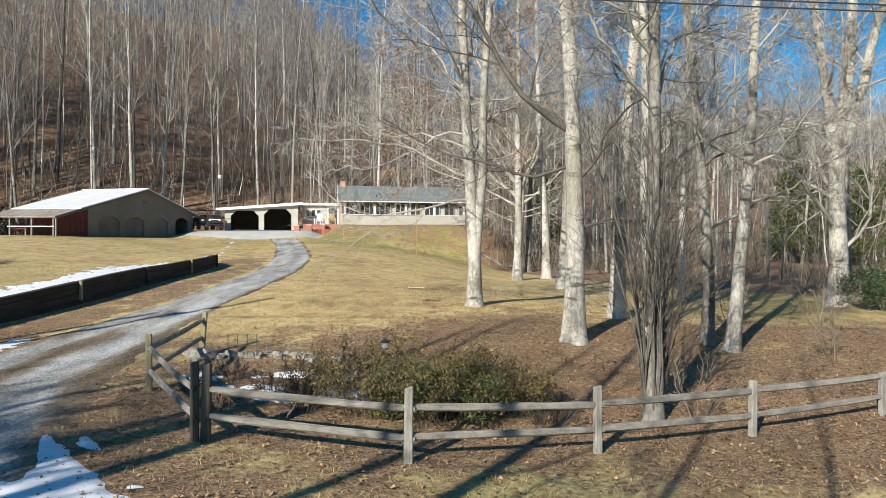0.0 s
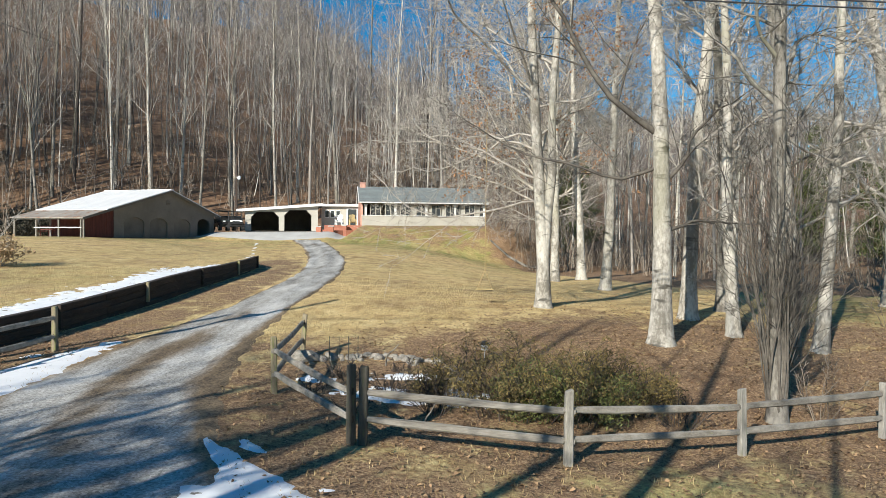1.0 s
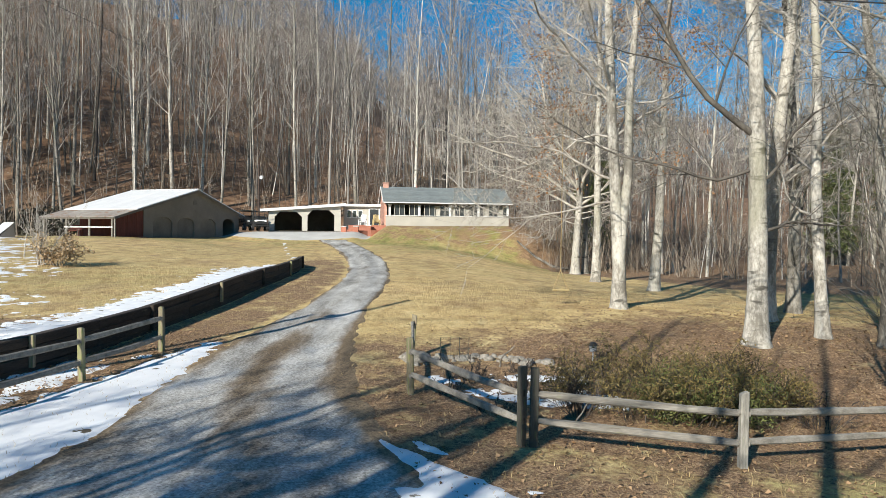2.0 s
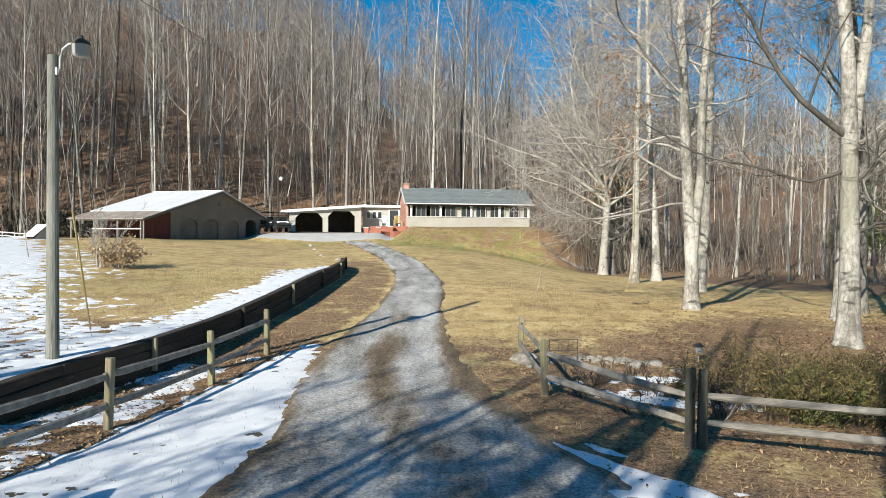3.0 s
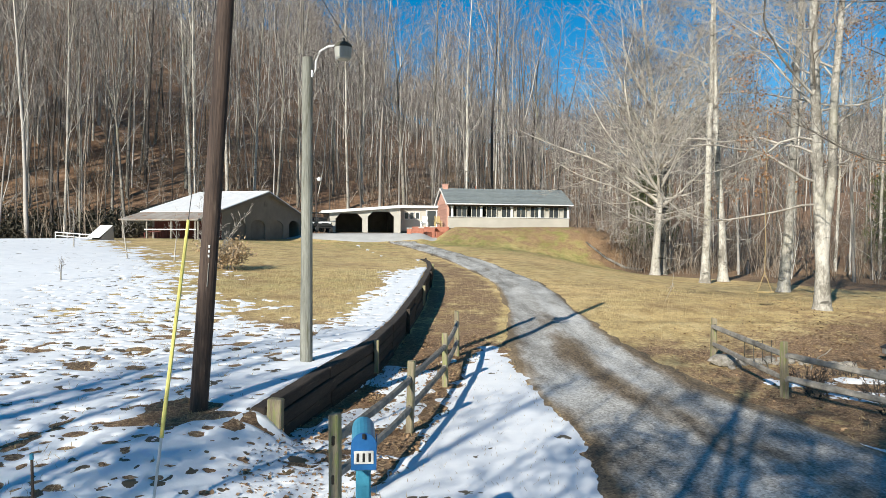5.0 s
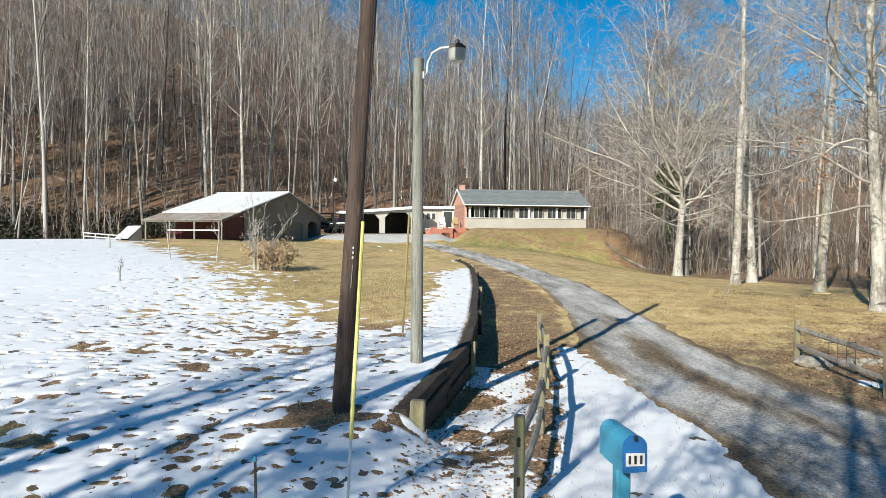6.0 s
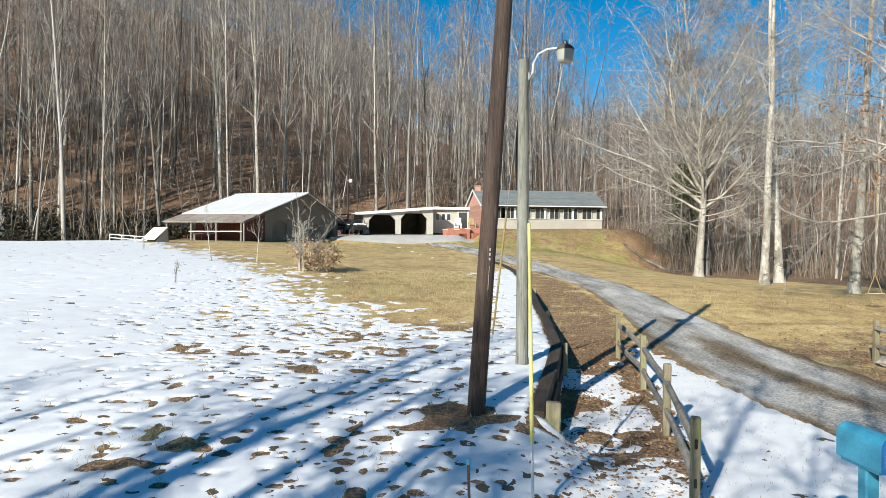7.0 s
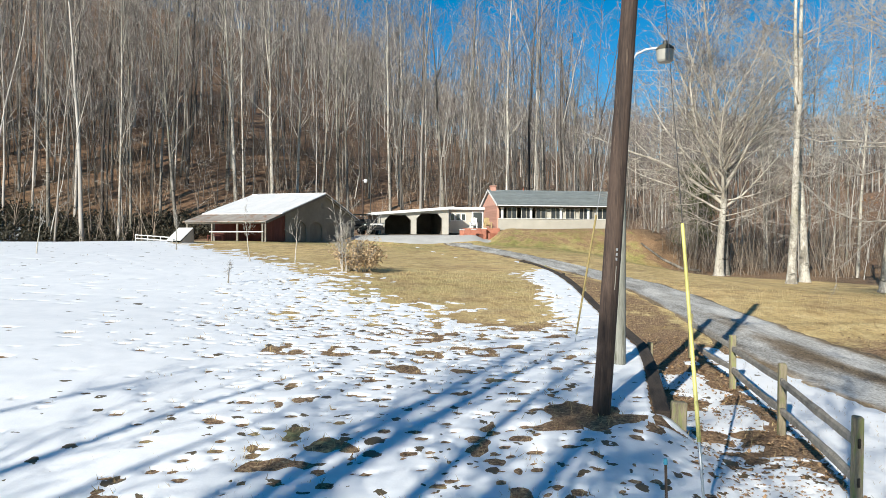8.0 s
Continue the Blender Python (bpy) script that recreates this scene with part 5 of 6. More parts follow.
part("photocell", tube_bm([(0, 0, 0.155), (0, 0, 0.2), (0, 0, 0.215)], [0.04, 0.038, 0.02], 10), M_BLACK, head)
guy2 = thing("guy_wire", (-13.49, 14.5, 0.84), "thin guy wire with a dull tan guard", "guy wire")
g2 = (Vector((-13.2, 12.5, 5.3)) - Vector((-13.49, 14.5, 0.84)))
part("cable", tube_bm([g2 * -0.03, g2], 0.006, 6), M_STEEL, guy2)
part("guard", tube_bm([g2 * 0.02, g2 * 0.52], 0.019, 8), surf("tan_guard", (0.30, 0.22, 0.08), (0.44, 0.35, 0.15), 0.6, 3, 20, 0.1), guy2, "tan plastic guard")

yl = thing("yard_light_pole", (-22.9, 74.0, float(land(-22.9, 74.0))), "tall brown wooden pole carrying a white floodlight", "light pole")
part("pole", tube_bm([(0, 0, -0.3), (0, 0, 6.6)], [0.12, 0.085], 10), M_POLE, yl)
part("floodlight", box_bm((0.3, -0.15, 5.35), (0.3, 0.28, 0.36), Euler((0.3, 0.25, 0)).to_matrix().to_4x4(), 0.06), M_WHITE, yl, "white floodlight housing")
part("bracket", box_bm((0.1, -0.06, 5.4), (0.25, 0.06, 0.06), None, 0.01), M_STEEL, yl)

stk = thing("marker_stake", (-14.35, 6.32, 0.33), "thin brown marker stake with a blue tip", "stake")
part("rod", tube_bm([(0.03, 0, -0.6), (0, 0, 0.54)], 0.012, 7), M_POLE, stk)
part("tip", tube_bm([(0, 0, 0.53), (-0.002, 0, 0.575)], [0.018, 0.016], 8), M_BLUE, stk, "faded blue tip")


# ---- mailbox ----
def arch_outline(w, h, n=10):
    r = w / 2
    pts = [(-r, 0), (r, 0)]
    pts += [(r * math.cos(math.pi * k / n), h - r + r * math.sin(math.pi * k / n)) for k in range(n + 1)]
    return pts


mb = thing("mailbox", pose(-11.53, 5.24, -0.08, 0, 0, 6), "sky-blue metal mailbox on a blue wooden post", "mailbox")
part("post", box_bm((0, 0.24, 0.53), (0.105, 0.1, 1.34), None, 0.012), M_BLUE, mb)
part("bracket", box_bm((0, 0.25, 1.185), (0.13, 0.4, 0.025), None, 0.004), M_BLUE, mb)
part("box", prism_bm(arch_outline(0.165, 0.245), 0.48), M_BLUE, mb, "", (0, 0, 1.2))
door = part("door", prism_bm(arch_outline(0.172, 0.252), 0.014), M_BLUEDOOR, mb, "deep blue hinged door", (0, -0.014, 1.197))
part("latch", box_bm((0, -0.012, 0.232), (0.022, 0.02, 0.036), None, 0.004), M_BLACK, door)
plate = part("number_plate", box_bm((0.0, -0.0045, 0.087), (0.132, 0.006, 0.088), None, 0.001), M_WHITE, door, "white number plate with dark bars")
for k in range(3):
    part("bar", box_bm((-0.04 + 0.04 * k, -0.0085, 0.087), (0.017, 0.003, 0.058)), M_BLACK, mb, "", (0, -0.014, 1.197))
part("flag", box_bm((0.092, 0.2, 0.13), (0.006, 0.03, 0.11), None, 0.002), M_BLUEDOOR, mb, "", (0, 0, 1.2))


# ---- barn ----
def arch_wall(x0, x1, top, openings, thick):
    """A wall in the xz plane with arched openings from the ground: (from, to, springing height, rise)."""
    pts = [(x0, 0)]
    for a, b, s, rise in openings:
        pts += [(a, 0), (a, s)]
        pts += [((a + b) / 2 - (b - a) / 2 * math.cos(math.pi * k / 10), s + rise * math.sin(math.pi * k / 10)) for k in range(1, 10)]
        pts += [(b, s), (b, 0)]
    pts += [(x1, 0)] + top
    return prism_bm(pts, thick)


BZ = 2.66
barn = thing("barn", pose(-27.0, 56.1, BZ, 0, 0, 71.1), "long low grey barn with a pale metal roof and red lean-to", "barn")
RID, LOW, HIGH = (6.1, 3.92), (-3.3, 1.42), (12.7, 1.92)


def roof_z(x):
    return RID[1] - (RID[0] - x) * (RID[1] - LOW[1]) / (RID[0] - LOW[0]) if x < RID[0] else RID[1] - (x - RID[0]) * (RID[1] - HIGH[1]) / (HIGH[0] - RID[0])


def slope(a, b, y0, y1, thick=0.07, lift=0.0):
    return prism_bm([(a, roof_z(a) + lift), (b, roof_z(b) + lift), (b, roof_z(b) + lift + thick), (a, roof_z(a) + lift + thick)], y1 - y0)


top = [(12.1, roof_z(12.1)), RID, (0, roof_z(0))]
arches = [(1.0, 3.2, 1.1, 0.5), (3.8, 5.9, 1.1, 0.5), (6.7, 8.8, 1.1, 0.5), (9.75, 11.45, 1.25, 0.45)]
part("front_wall", arch_wall(0, 12.1, top, arches, 0.2), M_BLOCK, barn, "grey block gable wall with arches")
for a, b, s, rise in arches[:3]:
    part("arch_infill", box_bm(((a + b) / 2, 0.15, 0.82), (b - a + 0.04, 0.06, 1.64)), M_BLOCKDARK, barn, "flat infill of a blocked arch")
part("back_wall", prism_bm([(0, 0), (12.1, 0), (12.1, roof_z(12.1)), RID, (0, roof_z(0))], 0.2), M_BLOCK, barn, "", (0, 6.1, 0))
part("side_wall", box_bm((0.1, 3.15, roof_z(0) / 2), (0.2, 5.9, roof_z(0))), M_REDBOARD, barn, "dark red boarded side wall")
part("side_wall", box_bm((12.0, 3.15, roof_z(12.1) / 2), (0.2, 5.9, roof_z(12.1))), M_BLOCK, barn)
part("floor", box_bm((6.0, 3.1, 0.02), (12.0, 6.0, 0.08)), M_DARK, barn)
# the boarded end of the lean-to
nb = 13
for k in range(nb):
    x = -3.0 + 3.0 * k / nb
    w = 3.0 / nb
    part("board", prism_bm([(x + 0.006, 0.05), (x + w - 0.006, 0.05), (x + w - 0.006, roof_z(x + w) - 0.02), (x + 0.006, roof_z(x) - 0.02)], 0.03), M_REDBOARD, barn, "", (0, 0.05 + 0.008 * (k % 2), 0))
pan = 9
for k in range(pan):
    y0, y1 = -0.3 + 6.9 * k / pan, -0.3 + 6.9 * (k + 1) / pan
    part("roof_panel", slope(-1.0, RID[0], y0 + 0.006, y1 - 0.006), M_METALROOF, barn, "", (0, y0 + 0.006, 0))
    part("lower_roof_panel", slope(LOW[0], -1.03, y0 + 0.006, y1 - 0.006, 0.05, -0.03), M_RUSTROOF, barn, "stained and rusty roof sheet", (0, y0 + 0.006, 0))
    part("roof_panel", slope(RID[0], HIGH[0], y0 + 0.006, y1 - 0.006), M_METALROOF, barn, "", (0, y0 + 0.006, 0))
part("ridge_cap", box_bm((RID[0], 3.15, RID[1] + 0.08), (0.3, 6.95, 0.04), None, 0.01), M_METALROOF, barn)
part("rake_board", slope(LOW[0], RID[0], 0, 0.03, 0.16, -0.17), M_BLOCKDARK, barn, "", (0, -0.31, 0))
part("rake_board", slope(RID[0], HIGH[0], 0, 0.03, 0.16, -0.17), M_BLOCKDARK, barn, "", (0, -0.31, 0))
part("eave_beam", box_bm((-3.15, 3.15, roof_z(-3.15) - 0.1), (0.1, 6.6, 0.12), None, 0.01), M_RAIL, barn)
for y in (0.05, 2.1, 4.2, 6.3):
    part("lean_to_post", box_bm((-3.1, y, 0.62), (0.12, 0.12, 1.5), None, 0.012), M_RAIL, barn, "", (0, 0, -0.1))
part("lean_to_post", box_bm((-3.1, -0.18, 0.62), (0.1, 0.1, 1.5), None, 0.012), M_RAIL, barn, "", (0, 0, -0.1))
part("white_rail", box_bm((-3.18, 2.15, 0.7), (0.05, 4.4, 0.075), None, 0.008), M_WHITE, barn, "white painted rail between the posts")
part("vent", prism_bm([(5.7, 2.7), (6.2, 2.7), (6.2, 3.0), (5.95, 3.15), (5.7, 3.0)], 0.03), M_BLOCKDARK, barn, "", (0, -0.03, 0))
part("vent_slat", box_bm((5.95, -0.045, 2.85), (0.44, 0.02, 0.04)), M_DARK, barn)


def on_barn(x, y, z=0.0):
    return barn.matrix_basis @ Vector((x, y, z))


drum = thing("drum", pose(*on_barn(10.3, 1.1, 0.06)), "pale blue plastic drum standing inside the barn", "drum")
part("barrel", tube_bm([(0, 0, 0), (0, 0, 0.05), (0, 0, 0.45), (0, 0, 0.86), (0, 0, 0.9)], [0.26, 0.29, 0.31, 0.29, 0.27], 16), surf("pale_blue_plastic", (0.2, 0.32, 0.42), (0.3, 0.42, 0.5), 0.5), drum)
bench = thing("garden_bench", pose(*on_barn(-2.2, 4.6, 0.0), 0, 0, -20), "reddish wooden bench under the lean-to", "bench")
for k in range(4):
    part("seat_slat", box_bm((0, 0.1 * k, 0.45), (1.3, 0.085, 0.03), None, 0.004), M_REDBOARD, bench)
for k in range(3):
    part("back_slat", box_bm((0, 0.4, 0.58 + 0.12 * k), (1.3, 0.03, 0.09), None, 0.004), M_REDBOARD, bench)
for x in (-0.6, 0.6):
    for y in (0.02, 0.36):
        part("leg", box_bm((x, y, 0.22), (0.06, 0.06, 0.46), None, 0.006), M_REDBOARD, bench)


# ---- carport and connecting wing ----
CZ = 3.36
cp = thing("carport", pose(-21.05, 70.35, CZ, 0, 0, 14), "cream two-bay carport with chamfered openings and a white roof edge", "carport")


def bay(a, b, h, c):
    return [(a, 0), (a, h - c), (a + c, h), (b - c, h), (b, h - c), (b, 0)]


tops = lambda x: 1.98 + 0.085 * x
outline = [(0, 0)] + bay(0.55, 3.1, 1.85, 0.5) + bay(3.6, 6.15, 2.05, 0.5) + [(6.75, 0), (6.75, tops(6.75)), (0, tops(0))]
part("front_wall", prism_bm(outline, 0.3), M_CREAM, cp, "cream rendered front with two openings")
# inner walls and floor are coloured dark to deepen the shade in the bays
part("back_wall", box_bm((3.4, 6.2, 1.2), (6.75, 0.2, 2.4)), M_DARK, cp)
part("side_wall", box_bm((0.1, 3.2, 0.98), (0.2, 5.9, 1.96)), M_DARK, cp)
part("side_wall", box_bm((6.65, 3.2, 1.22), (0.2, 5.9, 2.44)), M_DARK, cp, "side wall coloured dark for shade")
part("roof", prism_bm([(-0.75, tops(-0.75)), (7.15, tops(7.15)), (7.15, tops(7.15) + 0.10), (-0.75, tops(-0.75) + 0.10)], 7.0), M_METALROOF, cp, "flat pale roof", (0, -0.35, 0.0))
part("fascia", prism_bm([(-0.8, tops(-0.8) - 0.12), (7.2, tops(7.2) - 0.12), (7.2, tops(7.2) + 0.14), (-0.8, tops(-0.8) + 0.14)], 0.05), M_WHITE, cp, "white fascia board", (0, -0.41, 0))
part("floor", box_bm((3.4, 3.0, 0.02), (6.7, 6.4, 0.06)), M_DARK, cp)

wing = thing("connecting_wing", pose(-14.6, 74.6, 3.6, 0, 0, 2), "low cream wing with a sliding glass door and white fascia", "house wing")
part("wall", box_bm((2.45, 0.1, 1.15), (4.9, 0.2, 2.3)), M_CREAM, wing)
part("roof", box_bm((2.3, 2.6, 2.42), (5.6, 6.0, 0.12), None, 0.01), M_METALROOF, wing, "flat pale roof")
part("fascia", box_bm((2.3, -0.43, 2.42), (5.6, 0.05, 0.24), None, 0.006), M_WHITE, wing)
for x in (0.55, 1.1, 1.65):
    w = part("window", box_bm((x, -0.02, 1.55), (0.46, 0.05, 0.75), None, 0.005), M_WHITE, wing, "small white-framed window")
    part("pane", box_bm((x, -0.05, 1.55), (0.34, 0.012, 0.62)), M_GLASS, w)
sd = part("sliding_door", box_bm((3.55, -0.03, 1.08), (2.1, 0.07, 2.12), None, 0.008), M_WHITE, wing, "white-framed sliding glass door")
for x in (3.05, 4.05):
    part("pane", box_bm((x, -0.07, 1.1), (0.86, 0.014, 1.9)), M_GLASS, sd)
part("back_wall", box_bm((2.45, 5.3, 1.15), (4.9, 0.2, 2.3)), M_CREAM, wing)

# ---- house ----
HZ = 3.86
house = thing("house", pose(-9.95, 69.2, HZ, 0, 0, 9), "low brick and cream house with grey shingle roof and porch", "house")
HW = 11.6
part("porch_wall", box_bm((HW / 2, 0.1, 0.49), (HW, 0.22, 1.02), None, 0.01), M_CREAM, house, "low cream porch wall")
part("porch_sill", box_bm((HW / 2, 0.07, 1.02), (HW + 0.06, 0.3, 0.06), None, 0.01), M_WHITE, house)
part("porch_beam", box_bm((HW / 2, 0.1, 2.14), (HW, 0.2, 0.22), None, 0.01), M_DARK, house)
# porch shade is put into this wall's darker colour
part("inner_wall", box_bm((HW / 2, 2.2, 1.2), (HW, 0.2, 2.4)), M_BLOCKDARK, house, "wall behind the porch coloured dark for shade")
part("back_wall", box_bm((HW / 2, 6.2, 1.2), (HW, 0.2, 2.4)), M_CREAM, house)
part("porch_floor", box_bm((HW / 2, 1.2, 0.05), (HW, 2.0, 0.1)), M_DARK, house)
x = 0.35
bays = [(0.35, 3.1), (3.1, 6.0), (6.0, 8.7), (8.7, 11.5)]
for a, b in bays:
    part("porch_post", box_bm((a, 0.08, 1.54), (0.2, 0.2, 1.0), None, 0.015), M_WHITE, house, "white porch post")
    part("post_cap", box_bm((a, 0.08, 2.0), (0.32, 0.28, 0.1), None, 0.015), M_WHITE, house)
    n = 6
    for k in range(1, n):
        xx = a + (b - a) * k / n
        part("mullion", box_bm((xx, 0.06, 1.52), (0.05, 0.07, 0.98), None, 0.006), M_CREAM, house)
    for k in range(n):
        xx = a + (b - a) * (k + 0.5) / n
        if (k + int(a)) % 3:
            part("pane", box_bm((xx, 0.11, 1.52), ((b - a) / n - 0.06, 0.012, 0.96)), M_GLASS, house)
part("porch_post", box_bm((11.5, 0.08, 1.54), (0.2, 0.2, 1.0), None, 0.015), M_WHITE, house, "white porch post")
for a, b in ((6.1, 8.6), (8.8, 11.4), (3.9, 5.6)):
    part("blind", box_bm(((a + b) / 2, 0.2, 1.5), (b - a, 0.02, 0.92)), surf("pale_blind", (0.42, 0.40, 0.35), (0.55, 0.53, 0.47), 0.9), house, "pale drawn porch blind")
roof_pts = [(-0.5, 2.27), (3.1, 3.86), (6.7, 2.27), (6.7, 2.17), (3.1, 3.74), (-0.5, 2.17)]
part("roof", prism_bm(roof_pts, HW + 0.5, 0), M_SHINGLE, house, "weathered grey shingle roof", (-0.25, 0, 0))
rows_ = 15
for k in range(rows_):
    f0, f1 = k / rows_, (k + 1) / rows_
    y0, y1 = -0.52 + 3.6 * f0, -0.52 + 3.6 * f1
    z0, z1 = 2.275 + 1.59 * f0, 2.275 + 1.59 * f1
    part("shingle_course", prism_bm([(y0, z0 + 0.03), (y1 + 0.02, z1 + 0.012), (y1 + 0.02, z1), (y0, z0)], HW + 0.54, 0), M_SHINGLE, house, "", (-0.27, 0, 0))
part("gutter", box_bm((HW / 2, -0.57, 2.2), (HW + 0.5, 0.1, 0.1), None, 0.02), M_WHITE, house, "white gutter")
part("gable_wall", prism_bm([(0.2, 0), (6.2, 0), (6.2, 2.3), (3.1, 3.68), (0.2, 2.42)], 0.22, 0), M_PINK, house, "pale pink brick gable wall", (-0.12, 0, 0))
part("gable_wall", prism_bm([(0.2, 0), (6.2, 0), (6.2, 2.3), (3.1, 3.68), (0.2, 2.42)], 0.22, 0), M_PINK, house, "", (HW - 0.1, 0, 0))
part("rake_trim", prism_bm([(-0.55, 2.12), (3.1, 3.73), (3.1, 3.9), (-0.55, 2.3)], 0.06, 0), M_WHITE, house, "white rake board", (-0.34, 0, 0))
part("rake_trim", prism_bm([(6.75, 2.12), (3.1, 3.73), (3.1, 3.9), (6.75, 2.3)], 0.06, 0), M_WHITE, house, "", (-0.34, 0, 0))
for k in range(34):
    z = 0.05 + k * 0.072
    part("brick_course", box_bm((-0.125, 3.15, z + 0.03), (0.02, 5.85, 0.058)), M_PINK, house) if z < 2.3 else None
ch = part("chimney", box_bm((0.2, 3.1, 3.2), (0.5, 0.55, 2.0), None, 0.01), M_PINK, house, "pale red brick chimney")
part("chimney_cap", box_bm((0.2, 3.1, 4.22), (0.6, 0.66, 0.1), None, 0.012), M_PINK, ch)
part("vent_pipe", tube_bm([(3.2, 3.0, 3.7), (3.2, 3.0, 4.1)], 0.05, 10), M_BRICK, house)

patio = thing("patio", (0, 0, 0), "raised paved patio held by red brick walls", "patio", kind="structure")
part("slab", box_bm((-11.55, 71.6, 3.55), (3.3, 6.0, 0.75), None, 0.01), M_CONCRETE, patio)
part("brick_face", box_bm((-11.6, 68.5, 3.5), (3.4, 0.2, 0.9), None, 0.01), M_BRICK, patio)
for x, y, h in ((-13.45, 66.45, 0.95), (-12.4, 66.9, 1.0), (-11.4, 67.9, 1.1)):
    p_ = part("pillar", box_bm((x, y, 2.65 + h / 2), (0.42, 0.42, h + 0.3), None, 0.012), M_BRICK, patio, "red brick pillar")
    part("cap", box_bm((x, y, 2.82 + h), (0.5, 0.5, 0.08), None, 0.012), M_CONCRETE, p_)
part("low_wall", box_bm((-12.9, 66.7, 2.95), (0.9, 0.2, 0.7), Euler((0, 0, 0.4)).to_matrix().to_4x4(), 0.01), M_BRICK, patio, "low red brick wall")
part("low_wall", box_bm((-11.9, 67.4, 3.05), (1.2, 0.2, 0.8), Euler((0, 0, 0.78)).to_matrix().to_4x4(), 0.01), M_BRICK, patio)
for k in range(4):
    part("step", box_bm((-13.0 + 0.1 * k, 67.6 + 0.32 * k, 2.85 + 0.17 * k), (1.5, 0.36, 0.34 + 0.0 * k), None, 0.012), M_BRICK, patio)
part("bank_wall", box_bm((-10.2, 66.9, 3.1), (2.0, 0.25, 0.75), Euler((0, 0, 0.5)).to_matrix().to_4x4(), 0.01), M_BRICK, patio)


def garden_chair(m, material, label):
    ob = thing("garden_chair", m, label, "chair", "chairs on the patio")
    for k in range(5):
        part("back_slat", box_bm((-0.22 + 0.11 * k, 0.28, 0.72), (0.085, 0.025, 0.75 - 0.06 * abs(k - 2)), Euler((-0.3, 0, 0)).to_matrix().to_4x4(), 0.005), material, ob)
        part("seat_slat", box_bm((0, -0.2 + 0.1 * k, 0.38 - 0.025 * k), (0.56, 0.085, 0.022), None, 0.004), material, ob)
    for sx in (-0.3, 0.3):
        part("arm", box_bm((sx, 0.0, 0.58), (0.12, 0.65, 0.025), None, 0.006), material, ob)
        part("leg", box_bm((sx, -0.24, 0.29), (0.07, 0.05, 0.58), None, 0.006), material, ob)
        part("leg", box_bm((sx, 0.24, 0.29), (0.07, 0.05, 0.58), None, 0.006), material, ob)
    return ob


M_TEAK = surf("yellowed_wood", (0.36, 0.26, 0.11), (0.52, 0.41, 0.2), 0.7, 3, 20, 0.2)
garden_chair(pose(-12.2, 70.2, 3.93, 0, 0, -10), M_WHITE, "white painted wooden garden chair")
garden_chair(pose(-10.9, 70.0, 3.93, 0, 0, 15), M_TEAK, "yellowed wooden garden chair beside the gable")


# ---- utility vehicles ----
def buggy(m, paint, hood_paint, label, canopy):
    ob = thing("utility_vehicle", m, label, "utility vehicle", "vehicles on the forecourt")
    part("body", box_bm((0, 0, 0.55), (1.35, 2.5, 0.35), None, 0.06), paint, ob)
    part("hood", box_bm((0, -1.02, 0.88), (1.15, 0.85, 0.16), None, 0.03, (0.8, 0.8)), hood_paint, ob)
    part("grille", box_bm((0, -1.42, 0.74), (1.2, 0.06, 0.24), None, 0.02), M_BLACK, ob)
    part("windscreen_frame", tube_bm([(-0.58, -0.66, 0.95), (-0.54, -0.4, 1.5), (0.54, -0.4, 1.5), (0.58, -0.66, 0.95)], 0.025, 6), M_BLACK, ob)
    part("cargo_bed", box_bm((0, 0.95, 0.9), (1.35, 0.85, 0.36), None, 0.04), paint, ob)
    part("bench_seat", box_bm((0, 0.2, 0.85), (1.2, 0.45, 0.22), None, 0.05), M_BLACK, ob)
    part("seat_back", box_bm((0, 0.45, 1.15), (1.2, 0.12, 0.5), None, 0.05), M_BLACK, ob)
    for sx in (-0.6, 0.6):
        part("roll_bar", tube_bm([(sx, -0.7, 0.9), (sx * 0.95, -0.35, 1.75), (sx * 0.95, 0.5, 1.78), (sx, 0.62, 0.8)], 0.03, 8), M_BLACK, ob)
    for y in (-0.35, 0.5):
        part("cross_bar", tube_bm([(-0.57, y, 1.76), (0.57, y, 1.76)], 0.028, 8), M_BLACK, ob)
    if canopy:
        part("roof", box_bm((0, 0.08, 1.81), (1.3, 1.05, 0.06), None, 0.03), paint, ob)
    part("bumper", tube_bm([(-0.55, -1.5, 0.5), (-0.5, -1.56, 0.62), (0.5, -1.56, 0.62), (0.55, -1.5, 0.5)], 0.03, 8), M_BLACK, ob)
    for sx in (-0.42, 0.42):
        part("headlight", box_bm((sx, -1.47, 0.84), (0.22, 0.04, 0.1), None, 0.01), M_WHITE, ob)
    for sx in (-0.65, 0.65):
        for y in (-0.95, 0.95):
            w = part("wheel", tube_bm([(-0.13, 0, 0), (-0.11, 0, 0), (0.11, 0, 0), (0.13, 0, 0)], [0.26, 0.33, 0.33, 0.26], 18), M_RUBBER, ob, "", (sx, y, 0.33))
            part("rim", tube_bm([(-0.14, 0, 0), (0.14, 0, 0)], 0.16, 12), M_STEEL, w)
    part("steering_wheel", tube_bm([(-0.3 + 0.15 * math.cos(a), -0.25 + 0.05 * math.sin(a), 1.15 + 0.14 * math.sin(a)) for a in [k * 0.6 for k in range(11)]], 0.014, 6), M_BLACK, ob)
    return ob


buggy(pose(-22.55, 68.6, 3.36, 0, 0, 35), M_DARKPAINT, M_DARKPAINT, "dark green utility buggy with roll cage on the forecourt", True)
buggy(pose(-21.5, 68.6, 3.36, 0, 0, 20), M_BLACK, M_WHITE, "black utility buggy with a white hood before the carport", False)


